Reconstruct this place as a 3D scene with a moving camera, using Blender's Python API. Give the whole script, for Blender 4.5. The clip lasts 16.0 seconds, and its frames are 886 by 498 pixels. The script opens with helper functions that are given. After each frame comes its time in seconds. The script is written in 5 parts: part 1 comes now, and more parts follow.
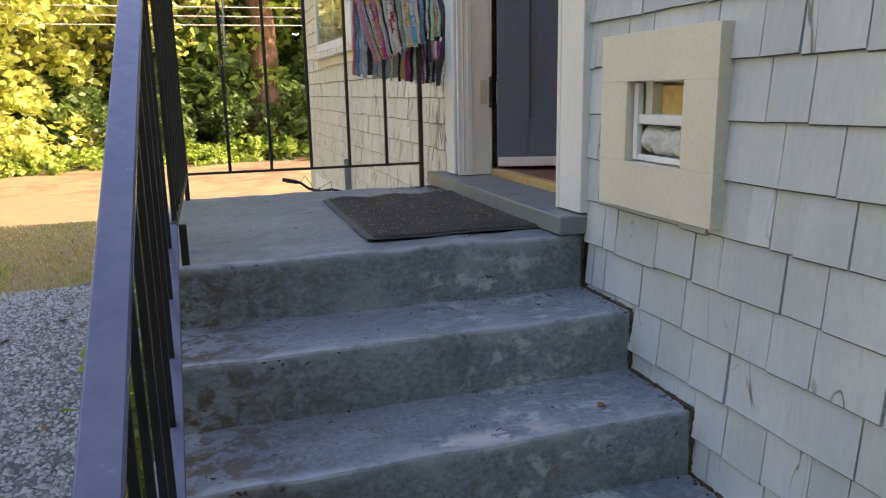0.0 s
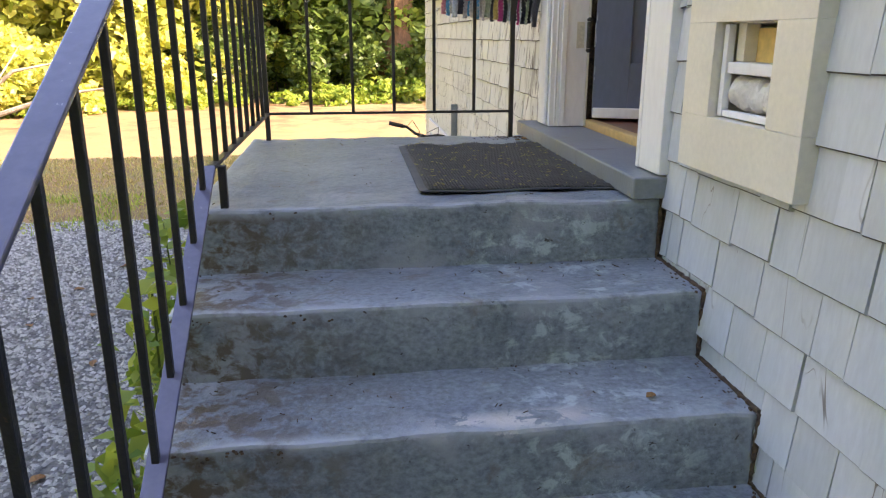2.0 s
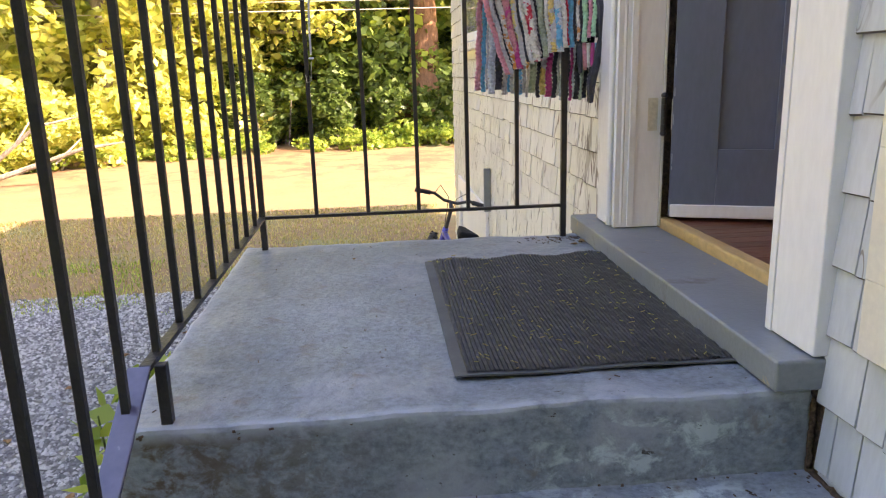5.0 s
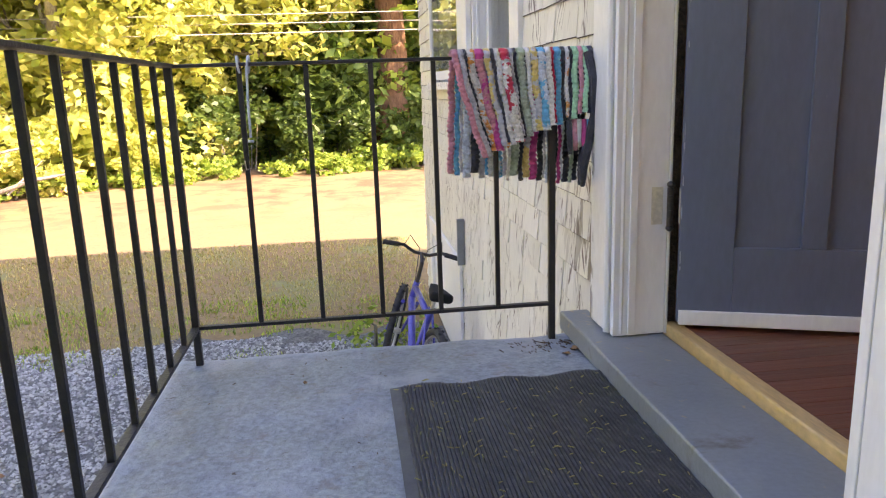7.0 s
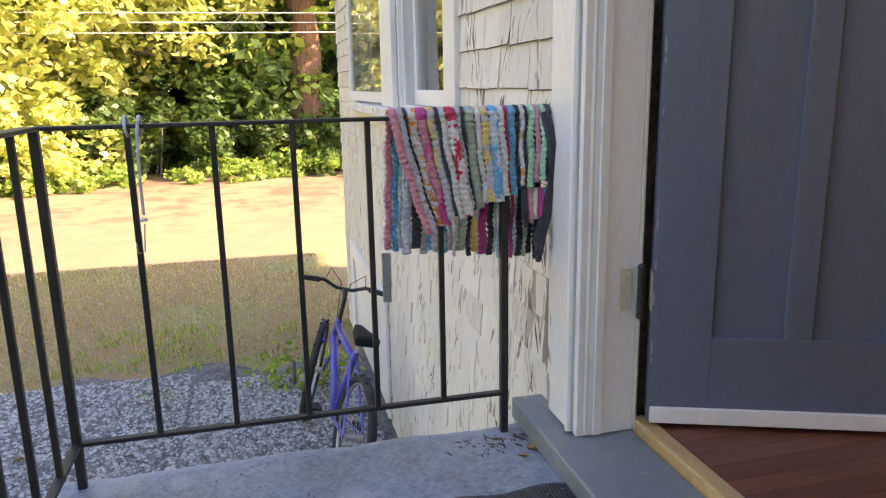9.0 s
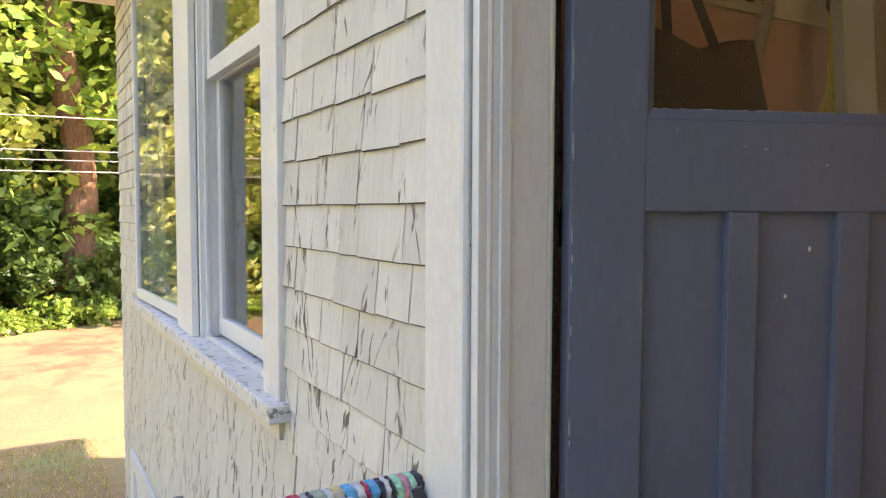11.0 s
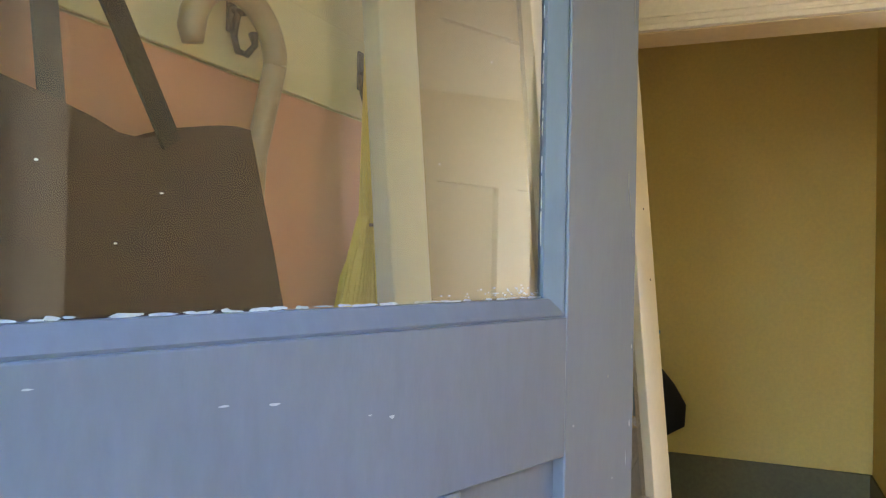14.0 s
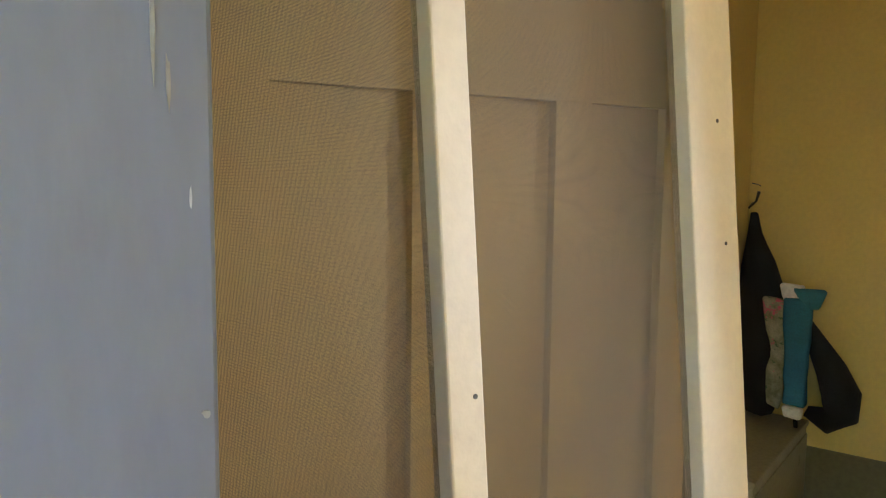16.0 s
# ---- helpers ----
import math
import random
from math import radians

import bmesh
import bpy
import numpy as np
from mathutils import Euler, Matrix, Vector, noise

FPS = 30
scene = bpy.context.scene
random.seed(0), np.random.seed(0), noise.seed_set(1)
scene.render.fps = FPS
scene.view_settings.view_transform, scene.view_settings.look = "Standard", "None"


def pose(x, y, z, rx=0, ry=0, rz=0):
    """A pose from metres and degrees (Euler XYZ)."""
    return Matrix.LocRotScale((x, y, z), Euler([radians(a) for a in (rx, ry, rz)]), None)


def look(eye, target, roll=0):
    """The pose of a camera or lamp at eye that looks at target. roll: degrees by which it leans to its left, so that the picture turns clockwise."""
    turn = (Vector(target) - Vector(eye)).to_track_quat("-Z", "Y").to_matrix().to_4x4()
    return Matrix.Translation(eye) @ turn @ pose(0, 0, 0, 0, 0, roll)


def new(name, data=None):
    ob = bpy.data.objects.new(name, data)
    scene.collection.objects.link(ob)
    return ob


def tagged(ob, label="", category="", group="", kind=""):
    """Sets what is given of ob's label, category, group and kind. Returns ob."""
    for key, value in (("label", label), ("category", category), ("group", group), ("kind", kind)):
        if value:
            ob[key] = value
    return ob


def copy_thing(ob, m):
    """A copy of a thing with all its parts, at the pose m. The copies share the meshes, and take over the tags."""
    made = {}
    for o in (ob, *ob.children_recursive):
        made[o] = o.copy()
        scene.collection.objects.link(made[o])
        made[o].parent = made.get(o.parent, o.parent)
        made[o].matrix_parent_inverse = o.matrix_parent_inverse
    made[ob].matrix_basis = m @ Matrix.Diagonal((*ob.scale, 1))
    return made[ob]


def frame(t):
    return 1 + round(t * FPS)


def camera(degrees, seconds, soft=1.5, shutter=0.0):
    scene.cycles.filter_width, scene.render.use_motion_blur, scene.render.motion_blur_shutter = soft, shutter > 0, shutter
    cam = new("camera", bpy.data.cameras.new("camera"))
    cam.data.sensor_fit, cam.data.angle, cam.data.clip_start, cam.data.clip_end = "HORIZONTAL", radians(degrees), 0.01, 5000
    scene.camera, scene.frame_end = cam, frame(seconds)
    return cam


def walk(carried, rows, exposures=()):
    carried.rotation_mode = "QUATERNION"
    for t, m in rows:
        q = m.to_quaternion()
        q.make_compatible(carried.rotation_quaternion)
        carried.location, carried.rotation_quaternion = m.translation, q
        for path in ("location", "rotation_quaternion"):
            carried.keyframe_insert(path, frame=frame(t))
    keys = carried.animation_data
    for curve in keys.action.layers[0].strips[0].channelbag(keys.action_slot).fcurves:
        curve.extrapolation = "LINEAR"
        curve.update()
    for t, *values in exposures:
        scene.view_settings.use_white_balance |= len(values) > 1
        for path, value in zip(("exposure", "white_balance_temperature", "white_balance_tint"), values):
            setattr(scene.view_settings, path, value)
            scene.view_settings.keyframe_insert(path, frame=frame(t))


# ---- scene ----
cam = camera(62.7, 16.0, soft=1.2)
PATH = [
    (0, (-1.065, -1.88, 1.429), (-0.474, -0.017, 1.004), -1.1),
    (0.5, (-0.977, -1.78, 1.42), (-0.498, 0.096, 0.92), -0.6),
    (1, (-0.908, -1.74, 1.389), (-0.532, 0.138, 0.812), -0.1),
    (1.5, (-0.844, -1.78, 1.385), (-0.565, 0.108, 0.788), 0.3),
    (2, (-0.825, -1.766, 1.413), (-0.585, 0.139, 0.853), -0.0),
    (2.5, (-0.846, -1.668, 1.412), (-0.599, 0.246, 0.884), -0.4),
    (3, (-0.877, -1.575, 1.413), (-0.609, 0.342, 0.911), -0.6),
    (3.5, (-0.865, -1.469, 1.403), (-0.603, 0.452, 0.912), -0.6),
    (4, (-0.829, -1.295, 1.439), (-0.608, 0.63, 0.944), -0.5),
    (4.2, (-0.814, -1.244, 1.47), (-0.616, 0.684, 0.977), -0.5),
    (6.3, (-0.727, -0.863, 1.653), (-0.567, 1.083, 1.222), -2.8),
    (6.5, (-0.723, -0.809, 1.669), (-0.541, 1.136, 1.24), -2.5),
    (7, (-0.712, -0.681, 1.747), (-0.471, 1.256, 1.31), -1.9),
    (7.5, (-0.702, -0.634, 1.796), (-0.423, 1.297, 1.357), -1.4),
    (8, (-0.709, -0.562, 1.806), (-0.385, 1.361, 1.359), -1.3),
    (8.2, (-0.71, -0.523, 1.806), (-0.367, 1.394, 1.351), -1.4),
    (10.3, (-0.715, -0.062, 2.211), (0.089, 1.74, 1.883), -0.0),
    (10.5, (-0.712, -0.025, 2.252), (0.153, 1.755, 1.964), -0.1),
    (11, (-0.684, 0.124, 2.35), (0.323, 1.849, 2.237), 0.2),
    (11.5, (-0.591, 0.255, 2.463), (0.523, 1.913, 2.572), 0.5),
    (12, (-0.51, 0.411, 2.652), (0.776, 1.909, 2.972), 0.9),
    (12.2, (-0.488, 0.438, 2.7), (0.837, 1.883, 3.095), 1.9),
    (12.5, (-0.484, 0.509, 2.746), (0.992, 1.806, 3.118), 1.0),
    (12.8, (-0.434, 0.562, 2.714), (1.17, 1.711, 3.041), 1.0),
    (13, (-0.356, 0.591, 2.679), (1.323, 1.64, 2.961), 1.3),
    (13.3, (-0.259, 0.59, 2.644), (1.488, 1.548, 2.818), 2.0),
    (13.5, (-0.181, 0.606, 2.611), (1.618, 1.472, 2.738), 1.7),
    (13.8, (-0.048, 0.657, 2.579), (1.8, 1.42, 2.643), 1.5),
    (14, (0.015, 0.638, 2.571), (1.863, 1.401, 2.593), 1.1),
    (14.5, (0.284, 0.619, 2.536), (2.148, 1.34, 2.454), 0.8),
    (15, (0.517, 0.569, 2.545), (2.361, 1.33, 2.402), 0.1),
    (15.2, (0.6, 0.581, 2.558), (2.417, 1.401, 2.392), 0.4),
    (15.5, (0.707, 0.586, 2.577), (2.459, 1.529, 2.377), 0.4),
    (16, (0.819, 0.531, 2.614), (2.394, 1.748, 2.422), 0.6),
]
EXPO = [(0.0, 2.4, 7350, 32), (0.8, 2.6, 7350, 33), (1.5, 2.93, 7400, 33), (2.5, 2.86, 7650, 33), (4.0, 2.93, 7750, 35), (8.0, 2.88, 7050, 37), (10.5, 2.7, 6900, 32), (11.0, 2.76, 6900, 31), (11.5, 2.9, 7000, 24), (12.0, 2.86, 7200, 24), (12.5, 2.74, 7000, 24), (13.0, 3.6, 6350, 22), (13.5, 4.25, 5650, 19), (14.0, 4.65, 5650, 18), (14.5, 4.65, 5200, 18), (15.0, 4.7, 5150, 17), (15.5, 4.75, 5600, 17), (16.0, 4.9, 5600, 16)]
walk(cam, [(t, look(eye, target, roll)) for t, eye, target, roll in PATH], EXPO)

# ---- light ----
ELEV, SUN_H = radians(38), Vector((0.9, -0.43, 0)).normalized()
world = bpy.data.worlds.new("sky")
scene.world = world
world.use_nodes = True
wn = world.node_tree
sky = wn.nodes.new("ShaderNodeTexSky")
sky.sky_type, sky.sun_disc = "NISHITA", False
sky.sun_elevation, sky.sun_rotation = ELEV, math.atan2(SUN_H.x, SUN_H.y)
sky.air_density, sky.dust_density, sky.ozone_density = 1.0, 1.2, 1.2
wn.links.new(sky.outputs[0], wn.nodes["Background"].inputs[0])
wn.nodes["Background"].inputs[1].default_value = 0.15
sun = new("sun", bpy.data.lights.new("sun", "SUN"))
sun.data.energy, sun.data.angle, sun.data.color = 2.9, radians(0.53), (1.0, 0.89, 0.70)
sun_to = Vector((SUN_H.x * math.cos(ELEV), SUN_H.y * math.cos(ELEV), math.sin(ELEV)))
sun.matrix_world = look(sun_to * 30, (0, 0, 0))


# ---- materials ----
def material(name, c1, c2, scale=6.0, rough=0.6, bump=0.15, fine=80.0, metal=0.0, spread=0.15, stain=None, stretch=(1, 1, 1), coat=0.0, rand=0.0, sheen=0.0, cracks=None, wear=None):
    """Two-scale procedural paint: c1 to c2 by a broad noise, a fine grain in colour, gloss and relief, and stains (colour, scale, threshold, softness)."""
    m = bpy.data.materials.new(name)
    m.use_nodes = True
    nt, b = m.node_tree, m.node_tree.nodes["Principled BSDF"]
    N, L = nt.nodes.new, nt.links.new
    geo, mp = N("ShaderNodeNewGeometry"), N("ShaderNodeMapping")
    mp.inputs["Scale"].default_value = stretch
    L(geo.outputs["Position"], mp.inputs[0])
    vec = mp.outputs[0]
    if rand:
        inf, add = N("ShaderNodeObjectInfo"), N("ShaderNodeVectorMath")
        add.operation = "ADD"
        mul = N("ShaderNodeMath"); mul.operation = "MULTIPLY"; mul.inputs[1].default_value = 37.0
        L(inf.outputs["Random"], mul.inputs[0]); L(mul.outputs[0], add.inputs[1]); L(vec, add.inputs[0])
        vec = add.outputs[0]

    def tex(s, detail=5.0, rgh=0.6, dist=0.0):
        t = N("ShaderNodeTexNoise")
        t.inputs["Scale"].default_value, t.inputs["Detail"].default_value, t.inputs["Roughness"].default_value, t.inputs["Distortion"].default_value = s, detail, rgh, dist
        L(vec, t.inputs["Vector"])
        return t.outputs["Fac"]

    def ramp(fac, a, z, ca=(0, 0, 0, 1), cz=(1, 1, 1, 1)):
        r = N("ShaderNodeValToRGB")
        r.color_ramp.elements[0].position, r.color_ramp.elements[1].position = a, z
        r.color_ramp.elements[0].color, r.color_ramp.elements[1].color = ca, cz
        L(fac, r.inputs[0])
        return r.outputs[0]

    def mix(fac, a, c, blend="MIX", amount=None):
        x = N("ShaderNodeMix")
        x.data_type, x.blend_type = "RGBA", blend
        if fac is None:
            x.inputs[0].default_value = amount
        else:
            L(fac, x.inputs[0])
        for sock, v in ((x.inputs[6], a), (x.inputs[7], c)):
            if isinstance(v, tuple):
                sock.default_value = (*v[:3], 1)
            else:
                L(v, sock)
        return x.outputs[2]

    broad, grain = tex(scale), tex(fine, 3.0)
    col = mix(ramp(broad, 0.35, 0.65), c1, c2)
    lo, hi = 1 - spread, 1 + spread
    col = mix(None, col, ramp(grain, 0.3, 0.7, (lo, lo, lo, 1), (hi, hi, hi, 1)), "MULTIPLY", 1.0)
    if rand:
        rr = 1 - rand
        col = mix(None, col, ramp(inf.outputs["Random"], 0.0, 1.0, (rr, rr, rr * 0.98, 1), (1 + rand * 0.4, 1 + rand * 0.4, 1 + rand * 0.4, 1)), "MULTIPLY", 1.0)
    for sc, ssc, thr, soft, *where in (stain or ()):
        fac = ramp(tex(ssc, 6.0, 0.65, 0.4), thr, thr + soft)
        for axis, lo, hi in where:
            sep, rg, ml = N("ShaderNodeSeparateXYZ"), N("ShaderNodeMapRange"), N("ShaderNodeMath")
            L(geo.outputs["Position"], sep.inputs[0]); L(sep.outputs[axis], rg.inputs[0])
            rg.inputs[1].default_value, rg.inputs[2].default_value, ml.operation = lo, hi, "MULTIPLY"
            L(rg.outputs[0], ml.inputs[0]); L(fac, ml.inputs[1])
            fac = ml.outputs[0]
        col = mix(fac, col, sc)
    for sc, ssc, width, gate, thr, *tilt in (cracks or ()):
        turned, drawn, whole = N("ShaderNodeMapping"), N("ShaderNodeMapping"), vec
        if tilt:
            turned.inputs["Rotation"].default_value, drawn.inputs["Scale"].default_value = (math.radians(tilt[0]), 0, 0), (1, 1, 0.16)
            L(geo.outputs["Position"], turned.inputs[0]); L(turned.outputs[0], drawn.inputs[0])
            vec = drawn.outputs[0]
        ab, sb, lt, ml = N("ShaderNodeMath"), N("ShaderNodeMath"), N("ShaderNodeMapRange"), N("ShaderNodeMath")
        sb.operation, ab.operation, ml.operation = "SUBTRACT", "ABSOLUTE", "MULTIPLY"
        sb.inputs[1].default_value = 0.5
        L(tex(ssc, 3.0, 0.55, 0.9 if not tilt else 0.35), sb.inputs[0]); L(sb.outputs[0], ab.inputs[0]); L(ab.outputs[0], lt.inputs[0])
        lt.inputs[1].default_value, lt.inputs[2].default_value = width, width * 0.5
        L(lt.outputs[0], ml.inputs[0]); L(ramp(tex(gate, 4.0), thr, thr + 0.05), ml.inputs[1])
        fac = ml.outputs[0]
        vec = whole
        if tilt:
            dash = N("ShaderNodeMath"); dash.operation = "MULTIPLY"
            L(fac, dash.inputs[0]); L(ramp(tex(34.0, 4.0), 0.47, 0.53), dash.inputs[1])
            fac = dash.outputs[0]
        col = mix(fac, col, sc)
    if wear:
        ml = N("ShaderNodeMath"); ml.operation = "MULTIPLY"
        L(ramp(geo.outputs["Pointiness"], 0.503, 0.54), ml.inputs[0]); L(ramp(tex(14.0, 5.0), 0.34, 0.52), ml.inputs[1])
        col = mix(ml.outputs[0], col, wear)
    L(col, b.inputs["Base Color"])
    L(ramp(grain, 0.2, 0.8, (rough - 0.08,) * 3 + (1,), (min(1, rough + 0.1),) * 3 + (1,)), b.inputs["Roughness"])
    b.inputs["Metallic"].default_value = metal
    b.inputs["Coat Weight"].default_value = coat
    b.inputs["Sheen Weight"].default_value = sheen
    if bump:
        bp = N("ShaderNodeBump")
        bp.inputs["Strength"].default_value, bp.inputs["Distance"].default_value = bump, 0.004
        L(grain, bp.inputs["Height"])
        bq = N("ShaderNodeBump")
        bq.inputs["Strength"].default_value, bq.inputs["Distance"].default_value = bump, 0.02
        L(broad, bq.inputs["Height"]); L(bp.outputs[0], bq.inputs["Normal"]); L(bq.outputs[0], b.inputs["Normal"])
    return m


def glass_material(name, tint=(1, 1, 1), rough=0.0, gloss=0.045):
    """Thin pane: clear straight through, with a mirror gloss that grows at a glancing angle."""
    m = bpy.data.materials.new(name)
    m.use_nodes = True
    nt = m.node_tree
    nt.nodes.remove(nt.nodes["Principled BSDF"])
    N, L = nt.nodes.new, nt.links.new
    tr, gl, fr, mx = N("ShaderNodeBsdfTransparent"), N("ShaderNodeBsdfGlossy"), N("ShaderNodeLayerWeight"), N("ShaderNodeMixShader")
    pw, ma = N("ShaderNodeMath"), N("ShaderNodeMath")
    pw.operation, ma.operation, pw.inputs[1].default_value = "POWER", "MULTIPLY_ADD", 4.0
    ma.inputs[1].default_value, ma.inputs[2].default_value = 0.9, gloss
    tr.inputs[0].default_value = (*tint, 1)
    gl.inputs["Roughness"].default_value = rough
    L(fr.outputs["Facing"], pw.inputs[0]); L(pw.outputs[0], ma.inputs[0]); L(ma.outputs[0], mx.inputs[0]); L(tr.outputs[0], mx.inputs[1]); L(gl.outputs[0], mx.inputs[2])
    L(mx.outputs[0], nt.nodes["Material Output"].inputs[0])
    return m


def leaf_material(name, c1, c2, through_light=0.5, rough=0.45):
    """Thin leaves that let sunlight through, with a hue of their own each."""
    m = bpy.data.materials.new(name)
    m.use_nodes = True
    nt, b = m.node_tree, m.node_tree.nodes["Principled BSDF"]
    N, L = nt.nodes.new, nt.links.new
    geo, rp, tl, mx = N("ShaderNodeNewGeometry"), N("ShaderNodeValToRGB"), N("ShaderNodeBsdfTranslucent"), N("ShaderNodeMixShader")
    rp.color_ramp.elements[0].color, rp.color_ramp.elements[1].color = (*c1, 1), (*c2, 1)
    L(geo.outputs["Random Per Island"], rp.inputs[0])
    L(rp.outputs[0], b.inputs["Base Color"]); L(rp.outputs[0], tl.inputs[0])
    b.inputs["Roughness"].default_value = rough
    mx.inputs[0].default_value = through_light
    L(b.outputs[0], mx.inputs[1]); L(tl.outputs[0], mx.inputs[2]); L(mx.outputs[0], nt.nodes["Material Output"].inputs[0])
    return m


def screen_material(name):
    """Fine insect mesh: threads in two directions with air between them."""
    m = bpy.data.materials.new(name)
    m.use_nodes = True
    nt, b = m.node_tree, m.node_tree.nodes["Principled BSDF"]
    N, L = nt.nodes.new, nt.links.new
    b.inputs["Base Color"].default_value, b.inputs["Roughness"].default_value, b.inputs["Metallic"].default_value = (0.10, 0.082, 0.045, 1), 0.7, 0.0
    uv, sep = N("ShaderNodeTexCoord"), N("ShaderNodeSeparateXYZ")
    L(uv.outputs["Object"], sep.inputs[0])
    outs = []
    for axis in ("X", "Z"):
        mu, fr, gt = N("ShaderNodeMath"), N("ShaderNodeMath"), N("ShaderNodeMath")
        mu.operation, fr.operation, gt.operation = "MULTIPLY", "FRACT", "LESS_THAN"
        mu.inputs[1].default_value, gt.inputs[1].default_value = 1 / 0.0013, 0.16
        L(sep.outputs[axis], mu.inputs[0]); L(mu.outputs[0], fr.inputs[0]); L(fr.outputs[0], gt.inputs[0])
        outs.append(gt.outputs[0])
    mxm, tr, ms = N("ShaderNodeMath"), N("ShaderNodeBsdfTransparent"), N("ShaderNodeMixShader")
    mxm.operation = "MAXIMUM"
    L(outs[0], mxm.inputs[0]); L(outs[1], mxm.inputs[1]); L(mxm.outputs[0], ms.inputs[0])
    L(tr.outputs[0], ms.inputs[1]); L(b.outputs[0], ms.inputs[2]); L(ms.outputs[0], nt.nodes["Material Output"].inputs[0])
    return m


M = {}
M["concrete"] = material("painted_concrete", (0.170, 0.205, 0.234), (0.250, 0.288, 0.315), 2.6, 0.40, 0.8, 75, spread=0.34, stretch=(0.9, 1, 1.1), wear=(0.36, 0.40, 0.44),
                         stain=[((0.31, 0.335, 0.37), 4.2, 0.54, 0.12), ((0.44, 0.52, 0.54), 19.0, 0.53, 0.10, ("X", -0.62, -0.42), ("X", -0.04, -0.22), ("Z", 0.99, 0.96)),
                                ((0.11, 0.078, 0.05), 21.0, 0.46, 0.10, ("X", -0.70, -1.15), ("Z", 0.995, 0.97)), ((0.18, 0.165, 0.145), 11.0, 0.58, 0.12), ((0.05, 0.04, 0.03), 44.0, 0.66, 0.03),
                                ((0.58, 0.55, 0.52), 17.0, 0.47, 0.04, ("Y", -0.43, -0.47), ("Z", 0.645, 0.66), ("X", -0.72, -0.62), ("X", -0.32, -0.42)), ((0.42, 0.44, 0.45), 55.0, 0.70, 0.03)])
M["shingle"] = material("shingle_paint", (0.49, 0.53, 0.56), (0.58, 0.605, 0.62), 5.0, 0.62, 0.22, 90, rand=0.10, spread=0.06, stretch=(1, 1, 0.25),
                        stain=[((0.16, 0.13, 0.10), 16.0, 0.745, 0.02)], cracks=[((0.22, 0.20, 0.18), 6.0, 0.006, 3.0, 0.55)])
M["peeling"] = material("shingle_peeling", (0.66, 0.64, 0.58), (0.75, 0.73, 0.665), 4.0, 0.68, 0.3, 80, rand=0.10, spread=0.07, stretch=(1, 1, 0.15),
                        stain=[((0.15, 0.115, 0.085), 19.0, 0.665, 0.02), ((0.17, 0.13, 0.095), 13.0, 0.53, 0.03, ("Y", 1.75, 1.32), ("Z", 1.9, 1.45))], cracks=[((0.15, 0.12, 0.10), 10.0, 0.023, 5.0, 0.505, 27), ((0.17, 0.135, 0.11), 11.0, 0.019, 5.0, 0.53, -24), ((0.20, 0.16, 0.125), 14.0, 0.014, 8.0, 0.56, 4)])
M["trim"] = material("white_trim_paint", (0.77, 0.77, 0.77), (0.83, 0.825, 0.81), 3.0, 0.45, 0.12, 60, spread=0.04, stretch=(1, 1, 0.3),
                     stain=[((0.30, 0.25, 0.20), 26.0, 0.745, 0.02)])
M["trim_worn"] = material("flaking_trim_paint", (0.75, 0.74, 0.72), (0.82, 0.80, 0.77), 3.0, 0.5, 0.3, 60, spread=0.05, stretch=(1, 1, 0.4),
                          stain=[((0.20, 0.16, 0.12), 15.0, 0.68, 0.02), ((0.15, 0.11, 0.08), 16.0, 0.50, 0.03, ("Y", 1.275, 1.302), ("Z", 1.85, 1.5))])
M["sill_flaking"] = material("flaking_sill_paint", (0.68, 0.67, 0.66), (0.78, 0.76, 0.74), 5.0, 0.6, 0.6, 50, spread=0.1, stain=[((0.30, 0.26, 0.24), 26.0, 0.57, 0.04)])
M["cream"] = material("cream_trim_paint", (0.70, 0.655, 0.55), (0.76, 0.71, 0.60), 4.0, 0.5, 0.15, 70, spread=0.05, stain=[((0.25, 0.2, 0.15), 18.0, 0.76, 0.02)])
M["door_blue"] = material("slate_blue_door_paint", (0.112, 0.136, 0.196), (0.134, 0.158, 0.222), 4.0, 0.38, 0.10, 70, spread=0.06, stretch=(1, 1, 0.3),
                          stain=[((0.55, 0.56, 0.58), 24.0, 0.735, 0.01)])
M["chip"] = material("bared_undercoat", (0.30, 0.33, 0.41), (0.42, 0.45, 0.52), 60.0, 0.6, 0.1, 150)
M["putty"] = material("old_putty", (0.42, 0.45, 0.50), (0.58, 0.60, 0.63), 40.0, 0.7, 0.3, 150)
M["iron"] = material("black_iron_paint", (0.018, 0.017, 0.017), (0.03, 0.027, 0.025), 9.0, 0.42, 0.3, 150, spread=0.2, stain=[((0.10, 0.055, 0.03), 30.0, 0.72, 0.04)])
M["handrail"] = material("violet_grey_rail_paint", (0.10, 0.10, 0.155), (0.13, 0.128, 0.185), 12.0, 0.2, 0.03, 60, spread=0.06, coat=0.5,
                         stain=[((0.22, 0.2, 0.2), 40.0, 0.73, 0.03)])
M["rubber"] = material("black_rubber", (0.036, 0.037, 0.039), (0.066, 0.066, 0.066), 7.0, 0.6, 0.3, 160, spread=0.3, stain=[((0.17, 0.15, 0.12), 55.0, 0.64, 0.04)])
M["mat_edge"] = material("grey_rubber_edge", (0.075, 0.08, 0.08), (0.11, 0.115, 0.11), 10.0, 0.7, 0.2, 120)
